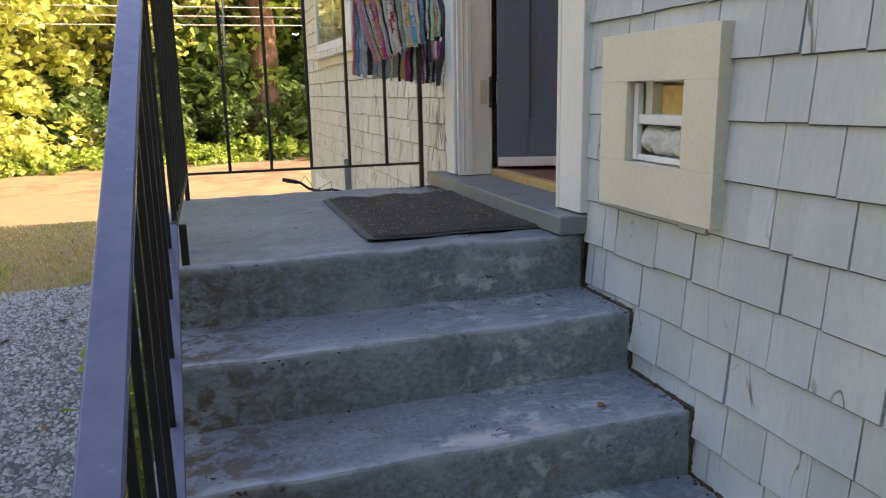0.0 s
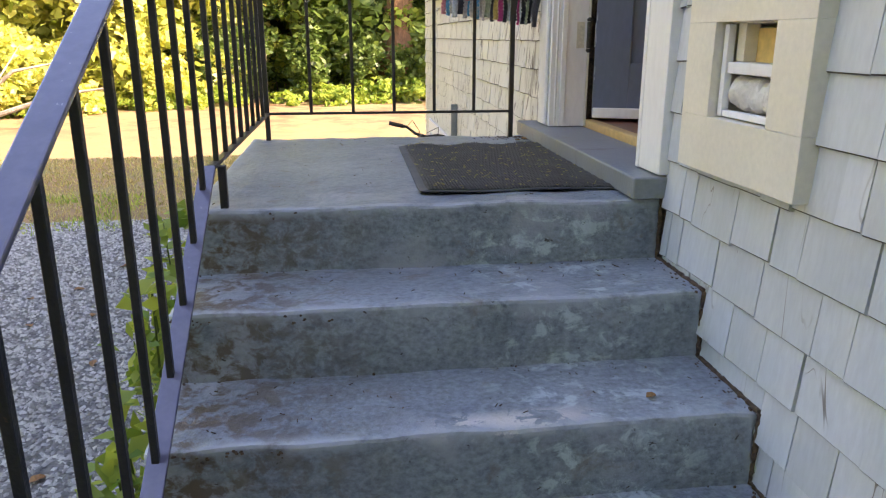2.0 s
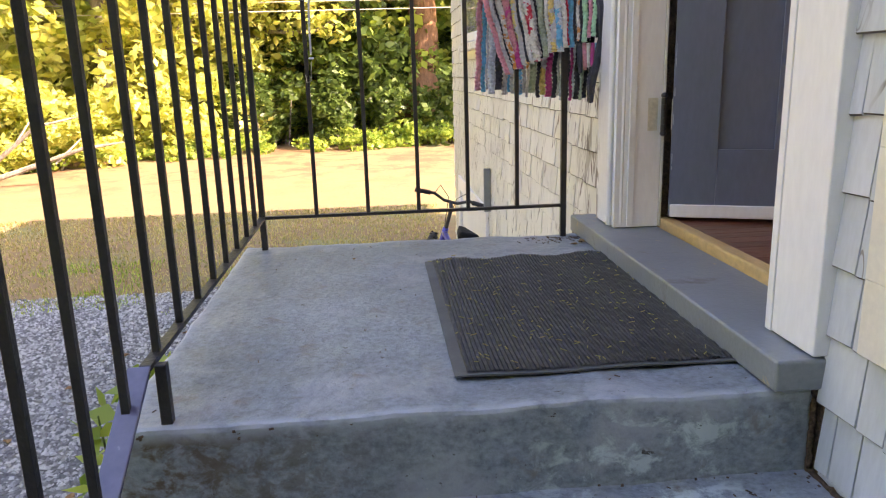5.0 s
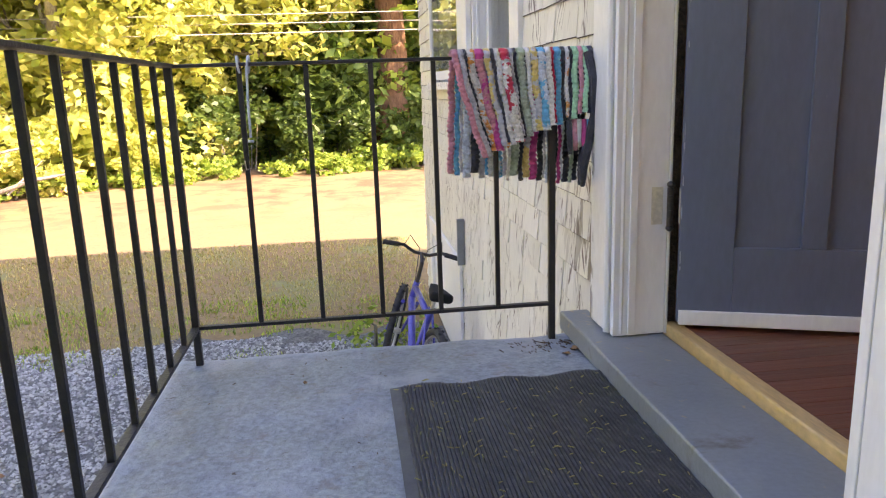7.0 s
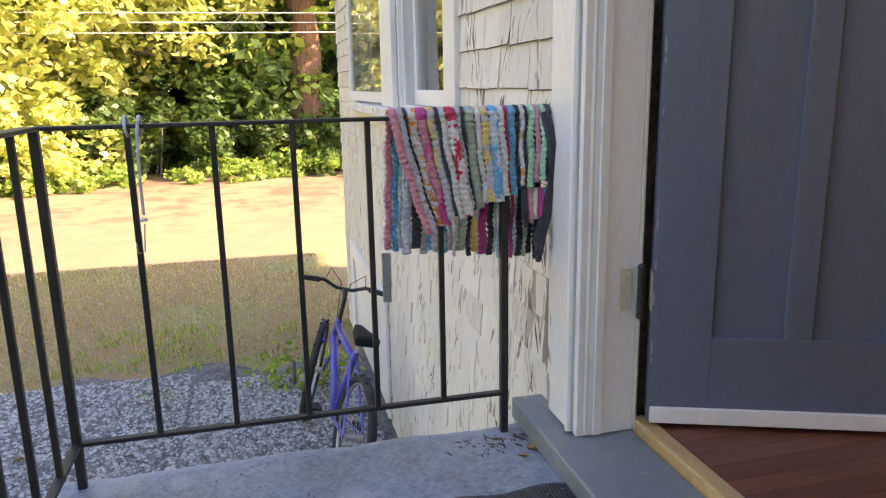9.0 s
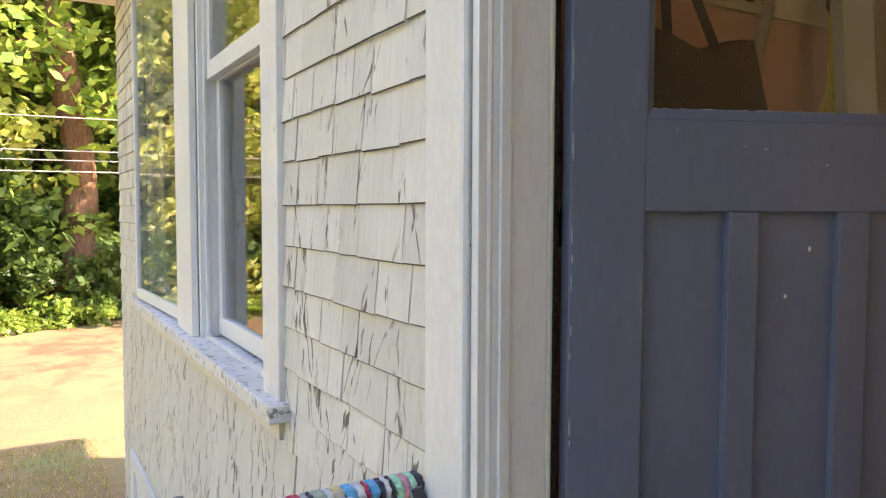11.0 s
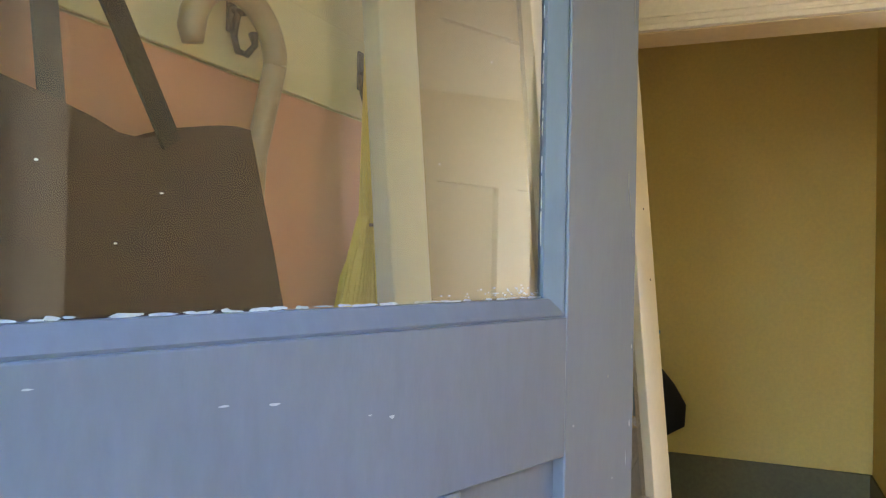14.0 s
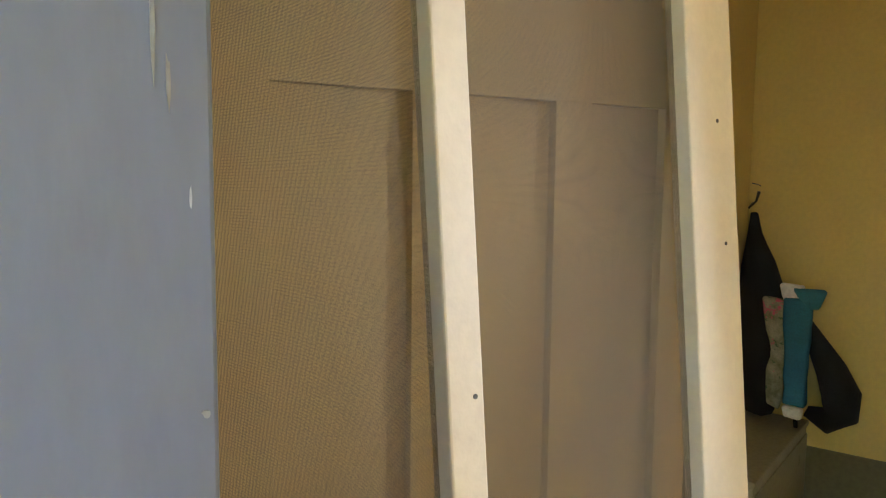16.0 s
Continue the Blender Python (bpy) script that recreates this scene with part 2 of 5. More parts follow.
M["sill"] = material("grey_sill_paint", (0.185, 0.208, 0.220), (0.235, 0.255, 0.265), 3.0, 0.4, 0.25, 80, spread=0.1, stain=[((0.40, 0.31, 0.19), 13.0, 0.63, 0.05), ((0.13, 0.11, 0.085), 6.0, 0.58, 0.12)])
M["threshold"] = material("yellow_pine_threshold", (0.52, 0.33, 0.13), (0.62, 0.42, 0.19), 7.0, 0.45, 0.2, 60, stretch=(4, 0.6, 1), stain=[((0.2, 0.12, 0.06), 14.0, 0.70, 0.05)])
M["redwood"] = material("red_brown_floorboards", (0.17, 0.060, 0.035), (0.24, 0.09, 0.05), 5.0, 0.35, 0.15, 50, rand=0.2, stretch=(0.5, 6, 1))
M["cream_wall"] = material("cream_plaster", (0.62, 0.52, 0.30), (0.68, 0.57, 0.34), 1.5, 0.7, 0.12, 60, spread=0.04)
M["pink_wall"] = material("salmon_pink_board", (0.58, 0.27, 0.16), (0.64, 0.31, 0.19), 2.0, 0.55, 0.1, 60, spread=0.04)
M["yellow_wall"] = material("mustard_plaster", (0.60, 0.455, 0.13), (0.67, 0.515, 0.155), 1.3, 0.7, 0.15, 60, spread=0.05)
# one darker olive tone for the band low on the closet walls
M["olive"] = material("olive_lower_band", (0.115, 0.102, 0.048), (0.145, 0.13, 0.064), 2.0, 0.65, 0.15, 60)
M["sage"] = material("dull_sage_paint", (0.26, 0.24, 0.16), (0.31, 0.29, 0.19), 3.0, 0.6, 0.15, 60)
M["tan"] = material("tan_door_paint", (0.45, 0.305, 0.105), (0.51, 0.35, 0.125), 2.5, 0.55, 0.12, 60, spread=0.05, stretch=(1, 1, 0.3))
M["stile"] = material("ivory_screen_paint", (0.52, 0.465, 0.34), (0.58, 0.52, 0.385), 5.0, 0.5, 0.15, 60, spread=0.04, stain=[((0.3, 0.22, 0.14), 30.0, 0.77, 0.02)])
M["steel"] = material("steel", (0.42, 0.42, 0.42), (0.52, 0.52, 0.52), 20.0, 0.35, 0.1, 120, metal=0.9)
M["brass_paint"] = material("painted_hinge", (0.62, 0.58, 0.46), (0.70, 0.66, 0.54), 20.0, 0.45, 0.3, 90, stain=[((0.12, 0.1, 0.08), 60.0, 0.66, 0.05)])
M["black"] = material("black_fabric", (0.004, 0.004, 0.0045), (0.008, 0.008, 0.009), 10.0, 0.9, 0.3, 200)
M["brown_bag"] = material("dark_brown_tote_canvas", (0.026, 0.011, 0.009), (0.036, 0.015, 0.012), 6.0, 0.9, 0.0, 60, spread=0.04)
M["teal"] = material("teal_cloth", (0.02, 0.11, 0.17), (0.03, 0.15, 0.22), 8.0, 0.8, 0.3, 180)
M["leafy_cloth"] = material("patterned_cloth", (0.13, 0.13, 0.06), (0.30, 0.28, 0.18), 22.0, 0.8, 0.3, 180, stain=[((0.45, 0.08, 0.12), 14.0, 0.62, 0.03), ((0.05, 0.1, 0.04), 20.0, 0.60, 0.03)])
M["cane"] = material("cane_wood", (0.30, 0.19, 0.10), (0.38, 0.26, 0.15), 14.0, 0.4, 0.15, 80)
M["broom"] = material("yellow_broom_bristle", (0.70, 0.48, 0.06), (0.78, 0.56, 0.10), 20.0, 0.6, 0.4, 200, stretch=(6, 6, 0.5))
M["soil"] = material("gravel_bed", (0.09, 0.092, 0.09), (0.16, 0.158, 0.15), 9.0, 0.9, 1.0, 42, spread=0.6)
M["lawn"] = material("dry_lawn", (0.245, 0.158, 0.074), (0.218, 0.153, 0.068), 0.5, 0.95, 0.35, 26, spread=0.24, stain=[((0.185, 0.20, 0.075), 0.8, 0.47, 0.2), ((0.26, 0.168, 0.082), 2.2, 0.55, 0.2), ((0.17, 0.085, 0.04), 1.4, 0.47, 0.12, ("Y", 10.0, 13.5)), ((0.21, 0.145, 0.08), 7.0, 0.61, 0.08)])
M["stone"] = leaf_material("grey_gravel_stone", (0.12, 0.128, 0.125), (0.50, 0.51, 0.485), 0.0, 0.8)
M["bark"] = material("brown_bark", (0.17, 0.085, 0.045), (0.28, 0.15, 0.075), 5.0, 0.9, 1.0, 22, spread=0.4, stretch=(2.5, 2.5, 0.5))
M["bark_grey"] = material("grey_bark", (0.20, 0.17, 0.13), (0.33, 0.29, 0.23), 5.0, 0.9, 0.9, 22, spread=0.35, stretch=(2, 2, 0.5))
M["leaf"] = leaf_material("maple_leaf", (0.15, 0.28, 0.04), (0.46, 0.54, 0.09))
# yellow-green leaf, brightened so the sunlit look sits in its colour
M["leaf_yellow_sunlit"] = leaf_material("sunlit_yellow_green_leaf", (0.38, 0.46, 0.09), (0.74, 0.70, 0.20))
# understory shade is put into this dark leaf colour; ivy and stems share it
M["leaf_dark_shade"] = leaf_material("dark_and_shaded_leaf", (0.05, 0.10, 0.02), (0.16, 0.24, 0.05))
M["straw"] = leaf_material("dry_grass_blade", (0.50, 0.38, 0.16), (0.36, 0.37, 0.12))
M["dead_leaf"] = material("dead_leaf", (0.30, 0.15, 0.06), (0.42, 0.24, 0.10), 30.0, 0.8, 0.3, 100, rand=0.4)
M["bike_blue"] = material("blue_violet_frame_paint", (0.045, 0.05, 0.34), (0.07, 0.07, 0.40), 6.0, 0.3, 0.05, 90, coat=0.5)
M["tyre"] = material("tyre_rubber", (0.02, 0.02, 0.02), (0.035, 0.035, 0.035), 30.0, 0.8, 0.3, 150)
M["cable"] = material("pale_cable", (0.45, 0.42, 0.34), (0.55, 0.52, 0.44), 3.0, 0.5, 0.0, 20)
M["rope"] = material("pale_blue_rope", (0.52, 0.58, 0.66), (0.62, 0.67, 0.72), 60.0, 0.8, 0.4, 200)
M["insulation"] = material("white_fibre_batting", (0.60, 0.58, 0.54), (0.76, 0.74, 0.70), 16.0, 0.9, 0.8, 70, spread=0.12, stain=[((0.22, 0.2, 0.17), 14.0, 0.63, 0.06)])
M["amber"] = material("amber_board", (0.66, 0.45, 0.16), (0.72, 0.51, 0.20), 4.0, 0.5, 0.1, 50)
M["roof"] = material("grey_roof_shingle", (0.08, 0.08, 0.085), (0.13, 0.13, 0.135), 6.0, 0.9, 0.5, 60, spread=0.3)
M["dirt"] = material("brown_debris", (0.07, 0.045, 0.03), (0.14, 0.09, 0.055), 30.0, 0.95, 1.0, 120, spread=0.4)
# dark strip that paints the shadow line under each shingle course
M["butt_shadow"] = material("shingle_butt_shadow", (0.07, 0.06, 0.05), (0.12, 0.10, 0.085), 12.0, 0.9, 0.4, 90, spread=0.3)
M["glass"] = glass_material("window_glass", (0.93, 0.95, 0.94))
M["screen"] = screen_material("insect_screen")


# ---- building helpers ----
def link(name, bm, mat, parent=None, label="", smooth=False):
    me = bpy.data.meshes.new(name)
    bm.to_mesh(me)
    bm.free()
    me.materials.append(mat)
    if smooth:
        for p in me.polygons:
            p.use_smooth = True
    ob = new(name, me)
    if parent is not None:
        ob.parent = parent
    if label:
        ob["label"] = label
    return ob


def part(name, bm, mat, parent, label="", smooth=False):
    return link(name, bm, mat, parent, label, smooth)


def group(name, label, category, m=None, grp="", kind=""):
    """An empty at a thing's base, that its parts hang under."""
    ob = new(name)
    if m is not None:
        ob.matrix_world = m
    return tagged(ob, label, category, grp, kind)


def box(x0, x1, y0, y1, z0, z1, bevel=0.0, seg=2, bm=None, rough=0.0, cuts=0):
    own = bmesh.new()
    bmesh.ops.create_cube(own, size=1.0)
    for v in own.verts:
        v.co = Vector(((x0 + x1) / 2 + v.co.x * (x1 - x0), (y0 + y1) / 2 + v.co.y * (y1 - y0), (z0 + z1) / 2 + v.co.z * (z1 - z0)))
    if bevel:
        bmesh.ops.bevel(own, geom=list(own.edges), offset=bevel, segments=seg, affect="EDGES", profile=0.5)
    if cuts:
        bmesh.ops.subdivide_edges(own, edges=[e for e in own.edges if e.calc_length() > 0.12], cuts=cuts, use_grid_fill=True)
    if rough:
        for v in own.verts:
            v.co += noise.noise_vector(v.co * 9.0) * rough + noise.noise_vector(v.co * 31.0) * rough * 0.5
    if bm is None:
        return own
    add(bm, own)
    return bm


def add(bm, own, m=None):
    """Joins the bmesh own into bm."""
    if m is not None:
        own.transform(m)
    index = {v: bm.verts.new(v.co) for v in own.verts}
    for f in own.faces:
        bm.faces.new([index[v] for v in f.verts])
    own.free()


def tube(pts, r, seg=8, bm=None, cap=True):
    """A round bar along points; r is a number or one radius a point."""
    bm = bm or bmesh.new()
    pts = [Vector(p) for p in pts]
    rs = r if isinstance(r, (list, tuple)) else [r] * len(pts)
    rings, side = [], None
    for i, p in enumerate(pts):
        d = (pts[min(i + 1, len(pts) - 1)] - pts[max(i - 1, 0)]).normalized()
        if side is None:
            side = d.orthogonal().normalized()
        side = (side - d * side.dot(d)).normalized()
        other = d.cross(side)
        rings.append([bm.verts.new(p + (side * math.cos(a) + other * math.sin(a)) * rs[i]) for a in (2 * math.pi * k / seg for k in range(seg))])
    for a, b in zip(rings, rings[1:]):
        for k in range(seg):
            bm.faces.new((a[k], a[(k + 1) % seg], b[(k + 1) % seg], b[k]))
    if cap:
        bm.faces.new(rings[0][::-1]); bm.faces.new(rings[-1])
    return bm


def ring(centre, axis, radius, r, n=28, seg=8):
    """A torus."""
    c, ax = Vector(centre), Vector(axis).normalized()
    u = ax.orthogonal().normalized(); v = ax.cross(u)
    bm = bmesh.new()
    rows = []
    for i in range(n):
        a = 2 * math.pi * i / n
        d = u * math.cos(a) + v * math.sin(a)
        rows.append([bm.verts.new(c + d * (radius + r * math.cos(b)) + ax * r * math.sin(b)) for b in (2 * math.pi * k / seg for k in range(seg))])
    for i in range(n):
        a, b = rows[i], rows[(i + 1) % n]
        for k in range(seg):
            bm.faces.new((a[k], b[k], b[(k + 1) % seg], a[(k + 1) % seg]))
    return bm


def structure(name, bm, mat, label, category, smooth=False):
    return tagged(link(name, bm, mat, None, "", smooth), label, category, kind="structure")


# ---- ground ----
GZ, LAND = -0.25, 1.0
bm = bmesh.new()
bmesh.ops.create_grid(bm, x_segments=60, y_segments=60, size=400)
for v in bm.verts:
    v.co = Vector((v.co.x, v.co.y, GZ))
structure("ground", bm, M["lawn"], "sunburnt dry lawn with green patches", "lawn")

bm = bmesh.new()
edge = []
for i in range(61):
    a = i / 60
    edge.append((-5.2 + 0.25 * noise.noise(Vector((a * 9, 0, 3))), -9 + a * 13.2))
for i in range(61):
    a = i / 60
    edge.append((-5.2 + a * 5.6, 4.2 + 1.1 * math.sin(a * 2.2) + 0.35 * noise.noise(Vector((a * 12, 4, 1)))))
edge += [(0.4, -9)]
face = bm.faces.new([bm.verts.new((x, y, GZ + 0.006)) for x, y in edge])
bmesh.ops.triangulate(bm, faces=[face])
structure("gravel_path", bm, M["soil"], "grey crushed gravel beside the steps", "gravel")


def raw(name, verts, faces, mat, smooth=False):
    me = bpy.data.meshes.new(name)
    me.from_pydata(verts, [], faces)
    me.materials.append(mat)
    return new(name, me)


rng = np.random.default_rng(5)


def scatter_stones(n):
    base = np.array([(1, 0, 0), (-1, 0, 0), (0, 1, 0), (0, -1, 0), (0, 0, 1), (0, 0, -1)], float)
    tri = np.array([(0, 2, 4), (2, 1, 4), (1, 3, 4), (3, 0, 4), (2, 0, 5), (1, 2, 5), (3, 1, 5), (0, 3, 5)])
    c = np.stack([rng.uniform(-5.4, -1.32, n), rng.uniform(-2.0, 5.2, n), np.full(n, GZ + 0.008)], -1)
    c = np.concatenate([c, np.stack([rng.uniform(-1.3, -0.1, n // 5), rng.uniform(1.6, 5.0, n // 5), np.full(n // 5, GZ + 0.008)], -1)])
    n = len(c)
    size = rng.uniform(0.007, 0.020, (n, 1, 1)) * rng.uniform(0.6, 1.2, (n, 6, 1))
    a = rng.uniform(0, 6.28, n)
    v = base[None] * size * np.array([1.2, 0.9, 0.75])
    ca, sa = np.cos(a)[:, None], np.sin(a)[:, None]
    v = np.stack([v[..., 0] * ca - v[..., 1] * sa, v[..., 0] * sa + v[..., 1] * ca, v[..., 2]], -1) + c[:, None]
    f = tri[None] + 6 * np.arange(n)[:, None, None]
    return v.reshape(-1, 3).tolist(), f.reshape(-1, 3).tolist()


vs, fs = scatter_stones(70000)
tagged(raw("gravel", vs, fs, M["stone"]), "loose grey crushed stones", "gravel", kind="stuff")


def blades(n, xs, ys, tall, keep):
    x, y = rng.uniform(*xs, n), rng.uniform(*ys, n)
    ok = np.array([keep(a, b) for a, b in zip(x, y)])
    x, y = x[ok], y[ok]
    n = len(x)
    h = rng.uniform(0.4, 1.0, n) * tall * (0.5 + y / 12)
    a, lean = rng.uniform(0, 6.28, n), rng.uniform(0, 0.7, n)
    w = 0.004 + 0.0006 * np.maximum(y, 0)
    p0 = np.stack([x - w * np.cos(a), y - w * np.sin(a), np.full(n, GZ)], -1)
    p1 = np.stack([x + w * np.cos(a), y + w * np.sin(a), np.full(n, GZ)], -1)
    p2 = np.stack([x + h * lean * np.cos(a * 3), y + h * lean * np.sin(a * 3), GZ + h], -1)
    v = np.stack([p0, p1, p2], 1).reshape(-1, 3)
    return v.tolist(), np.arange(3 * n).reshape(-1, 3).tolist()


vs, fs = blades(26000, (-9, 0), (4.0, 9), 0.045, lambda a, b: b > 4.4 + 1.1 * math.sin((a + 5.2) / 5.6 * 2.2) + 0.5 * noise.noise(Vector((a, b, 0))) or (a < -5 and b > 0))
tagged(raw("grass", vs, fs, M["straw"]), "dry straw-coloured grass with green blades", "grass", kind="stuff")


vs, fs = blades(9000, (-5.2, -0.5), (3.3, 6.4), 0.06, lambda a, b: noise.noise(Vector((a * 1.7, b * 1.7, 5))) > 0.08 and b > 3.6 + 1.1 * math.sin((a + 5.2) / 5.6 * 2.2))
tagged(raw("grass_fringe", vs, fs, M["leaf"]), "patchy green grass growing into the gravel's edge", "grass", kind="stuff")


# ---- trees and bushes ----
def leaf_cloud(centres, spreads, per, size, seed):
    """Many small pointed leaves round cluster centres."""
    g = np.random.default_rng(seed)
    c = np.repeat(np.asarray(centres, float), per, 0)
    s = np.repeat(np.asarray(spreads, float), per)
    n = len(c)
    off = g.normal(size=(n, 3)); off /= np.linalg.norm(off, axis=1, keepdims=True)
    p = c + off * (s * g.uniform(0.25, 1.0, n) ** 0.5)[:, None] * np.array([1, 1, 0.75])
    u = g.normal(size=(n, 3)); u[:, 2] *= 0.6; u /= np.linalg.norm(u, axis=1, keepdims=True)
    w = np.cross(u, g.normal(size=(n, 3))); w /= np.linalg.norm(w, axis=1, keepdims=True)
    k = (size * g.uniform(0.6, 1.3, n))[:, None]
    v = np.stack([p - u * k, p + w * k * 0.62, p + u * k * 1.1, p - w * k * 0.62], 1).reshape(-1, 3)
    return v.tolist(), np.arange(4 * n).reshape(-1, 4).tolist()


def limb(bm, p, d, length, r, g, tips, depth=0):
    pts, rs = [p], [r]
    for i in range(5):
        d = (d + Vector(g.normal(size=3)) * 0.16 + Vector((0, 0, 0.04))).normalized()
        p = p + d * length / 5
        pts.append(p); rs.append(r * (1 - 0.13 * (i + 1)))
    tube(pts, rs, 7 if depth == 0 else 5, bm)
    tips.append(p)
    if depth < 2:
        for k in range(3):
            at = pts[2 + k]
            side = (d + Vector(g.normal(size=3)) * 0.85).normalized()
            limb(bm, at, side, length * 0.62, rs[2 + k] * 0.55, g, tips, depth + 1)


def tree(seed, height, trunk_r, crown_low, crown_r, clusters, per, leaf, bark, mat, label, where, category="tree"):
    g = np.random.default_rng(seed)
    t = group("tree", label, category, pose(*where))
    bm = bmesh.new()
    pts, rs, p = [], [], Vector((0, 0, -0.15))
    for i in range(9):
        pts.append(p.copy()); rs.append(trunk_r * (1.35 if i == 0 else 1 - 0.085 * i))
        p += Vector((g.normal() * 0.12, g.normal() * 0.12, height * 0.1))
    tube(pts, rs, 12, bm)
    tips = []
    for k in range(7):
        a = k * 2.4 + g.uniform(0, 1)
        limb(bm, pts[3 + k % 6], Vector((math.cos(a), math.sin(a), 0.55)).normalized(), crown_r * 0.9, trunk_r * 0.38, g, tips)
    part("trunk", bm, bark, t, smooth=True)
    cs, ss = [], []
    for q in tips:
        if q.z > crown_low:
            cs.append(q); ss.append(crown_r * g.uniform(0.16, 0.3))
    while len(cs) < clusters:
        d = Vector(g.normal(size=3)).normalized()
        r = g.uniform(0.45, 1.0)
        cz = (crown_low + height) / 2
        q = Vector((d.x * crown_r * r, d.y * crown_r * r, cz + d.z * (height - crown_low) / 2 * r))
        cs.append(q); ss.append(crown_r * g.uniform(0.14, 0.28))
    vs, fs = leaf_cloud(cs, ss, per, leaf, seed)
    crown = raw("crown", vs, fs, mat)
    crown.parent = t
    return t


maple = tree(3, 15.0, 0.5, 2.6, 5.2, 190, 75, 0.16, M["bark"], M["leaf"], "tall maple with red-brown trunk and green leaves", (0.35, 20.5, GZ))
bm = bmesh.new()
vine = group("ivy", "dark green ivy climbing the maple trunk", "ivy", pose(0.35, 20.5, GZ))
cs = [Vector((0.5 * math.cos(a), 0.5 * math.sin(a), z)) for a, z in ((rng.uniform(-2.2, 0.5), rng.uniform(0.1, 4.2)) for _ in range(90))]
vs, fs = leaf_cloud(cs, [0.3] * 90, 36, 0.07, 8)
raw("foliage", vs, fs, M["leaf_dark_shade"]).parent = vine
yellow = tree(11, 9.0, 0.2, 0.7, 3.2, 190, 105, 0.12, M["bark_grey"], M["leaf_yellow_sunlit"], "yellow-green tree at the lawn's edge, coloured as sunlit", (-7.2, 17.0, GZ))
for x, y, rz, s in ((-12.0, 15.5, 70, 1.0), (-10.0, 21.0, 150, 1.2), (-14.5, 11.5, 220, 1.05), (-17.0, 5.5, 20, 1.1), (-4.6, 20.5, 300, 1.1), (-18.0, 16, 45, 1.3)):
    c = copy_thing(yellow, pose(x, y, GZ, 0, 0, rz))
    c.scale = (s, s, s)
green = tree(21, 11.0, 0.26, 1.3, 3.4, 150, 75, 0.13, M["bark"], M["leaf"], "broad green woodland tree", (-2.6, 23.0, GZ))
# last four copies are unseen trees added to darken the step risers
for x, y, rz, s in ((4.5, 24, 80, 1.2), (-7.0, 25, 200, 1.3), (-1.0, 28, 130, 1.5), (-13, 26, 10, 1.4), (8, 20, 160, 1.2), (-19, 22, 100, 1.4), (5, 32, 33, 1.7), (-9, 33, 71, 1.8), (-20, -2, 71, 1.2), (-16, -9, 10, 1.2), (-22, 9, 150, 1.5), (-24, -14, 20, 1.5), (-4, -13, 60, 1.2), (-10, -12, 200, 1.3), (1, -15, 10, 1.3), (7, -13, 90, 1.2)):
    c = copy_thing(green, pose(x, y, GZ, 0, 0, rz))
    c.scale = (s, s, s)


def bush(seed, w, h, n, per, leaf, mat, label, where):
    g = np.random.default_rng(seed)
    t = group("bush", label, "bush", pose(*where))
    cs, ss = [], []
    for k in range(n):
        a, r = g.uniform(0, 6.28), w * math.sqrt(g.uniform(0, 1))
        q = Vector((r * math.cos(a), r * 0.6 * math.sin(a), h * g.uniform(0.05, 1.0) * (1 - 0.5 * (r / w) ** 2)))
        cs.append(q); ss.append(g.uniform(0.12, 0.3) * h ** 0.5)
        if k % 10 == 0:
            part("stem", tube([(q.x * 0.5, q.y * 0.5, -0.1), tuple(q * 0.75 + Vector((0.05, 0, 0))), tuple(q)], [0.02, 0.014, 0.006], 5), M["bark_grey"], t)
    vs, fs = leaf_cloud(cs, ss, per, leaf, seed + 1)
    raw("foliage", vs, fs, mat).parent = t
    return t


# undergrowth is coloured dark to stand for the shade under the trees
under = bush(31, 2.2, 2.6, 70, 60, 0.085, M["leaf_dark_shade"], "undergrowth coloured dark for the shade at the wood's edge", (-3.4, 19.0, GZ))
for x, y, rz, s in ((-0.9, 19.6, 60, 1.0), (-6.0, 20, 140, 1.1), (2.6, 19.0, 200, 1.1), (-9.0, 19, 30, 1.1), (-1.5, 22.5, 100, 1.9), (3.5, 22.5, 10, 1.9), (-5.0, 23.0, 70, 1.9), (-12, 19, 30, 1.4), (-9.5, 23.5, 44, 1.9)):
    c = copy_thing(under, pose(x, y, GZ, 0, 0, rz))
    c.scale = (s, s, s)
mid = bush(36, 2.4, 3.4, 90, 60, 0.10, M["leaf"], "broad green shrub at the wood's edge", (-2.2, 20.6, GZ))
# last three copies are unseen shrubs added to darken the step risers
for x, y, rz, s in ((-5.4, 21.4, 60, 1.2), (2.6, 21.6, 200, 1.3), (-8.4, 20.8, 110, 1.3), (-11.5, 22, 20, 1.5), (0.4, 24.0, 80, 1.8), (-4.0, 25, 170, 2.0), (-8.2, 26, 280, 2.0), (4.5, 26, 33, 2.0), (-13, 18, 12, 1.3), (-2.5, -6.3, 40, 1.3), (-6.5, -6.8, 140, 1.4), (-10, -4.0, 90, 1.4)):
    c = copy_thing(mid, pose(x, y, GZ, 0, 0, rz))
    c.scale = (s, s, s)
low = bush(41, 1.3, 0.55, 44, 50, 0.06, M["leaf"], "low green weeds along the lawn's edge", (-1.6, 17.6, GZ))
for x, y, rz, s in ((-4.4, 17.2, 50, 1.0), (1.1, 18.2, 120, 1.1), (-7.8, 15.6, 200, 1.1), (-10, 14.2, 20, 1.2), (-12.5, 12.5, 80, 1.3), (-5.9, 16.6, 10, 0.9), (0.2, 19, 270, 1.3)):
    c = copy_thing(low, pose(x, y, GZ, 0, 0, rz))
    c.scale = (s, s, s)
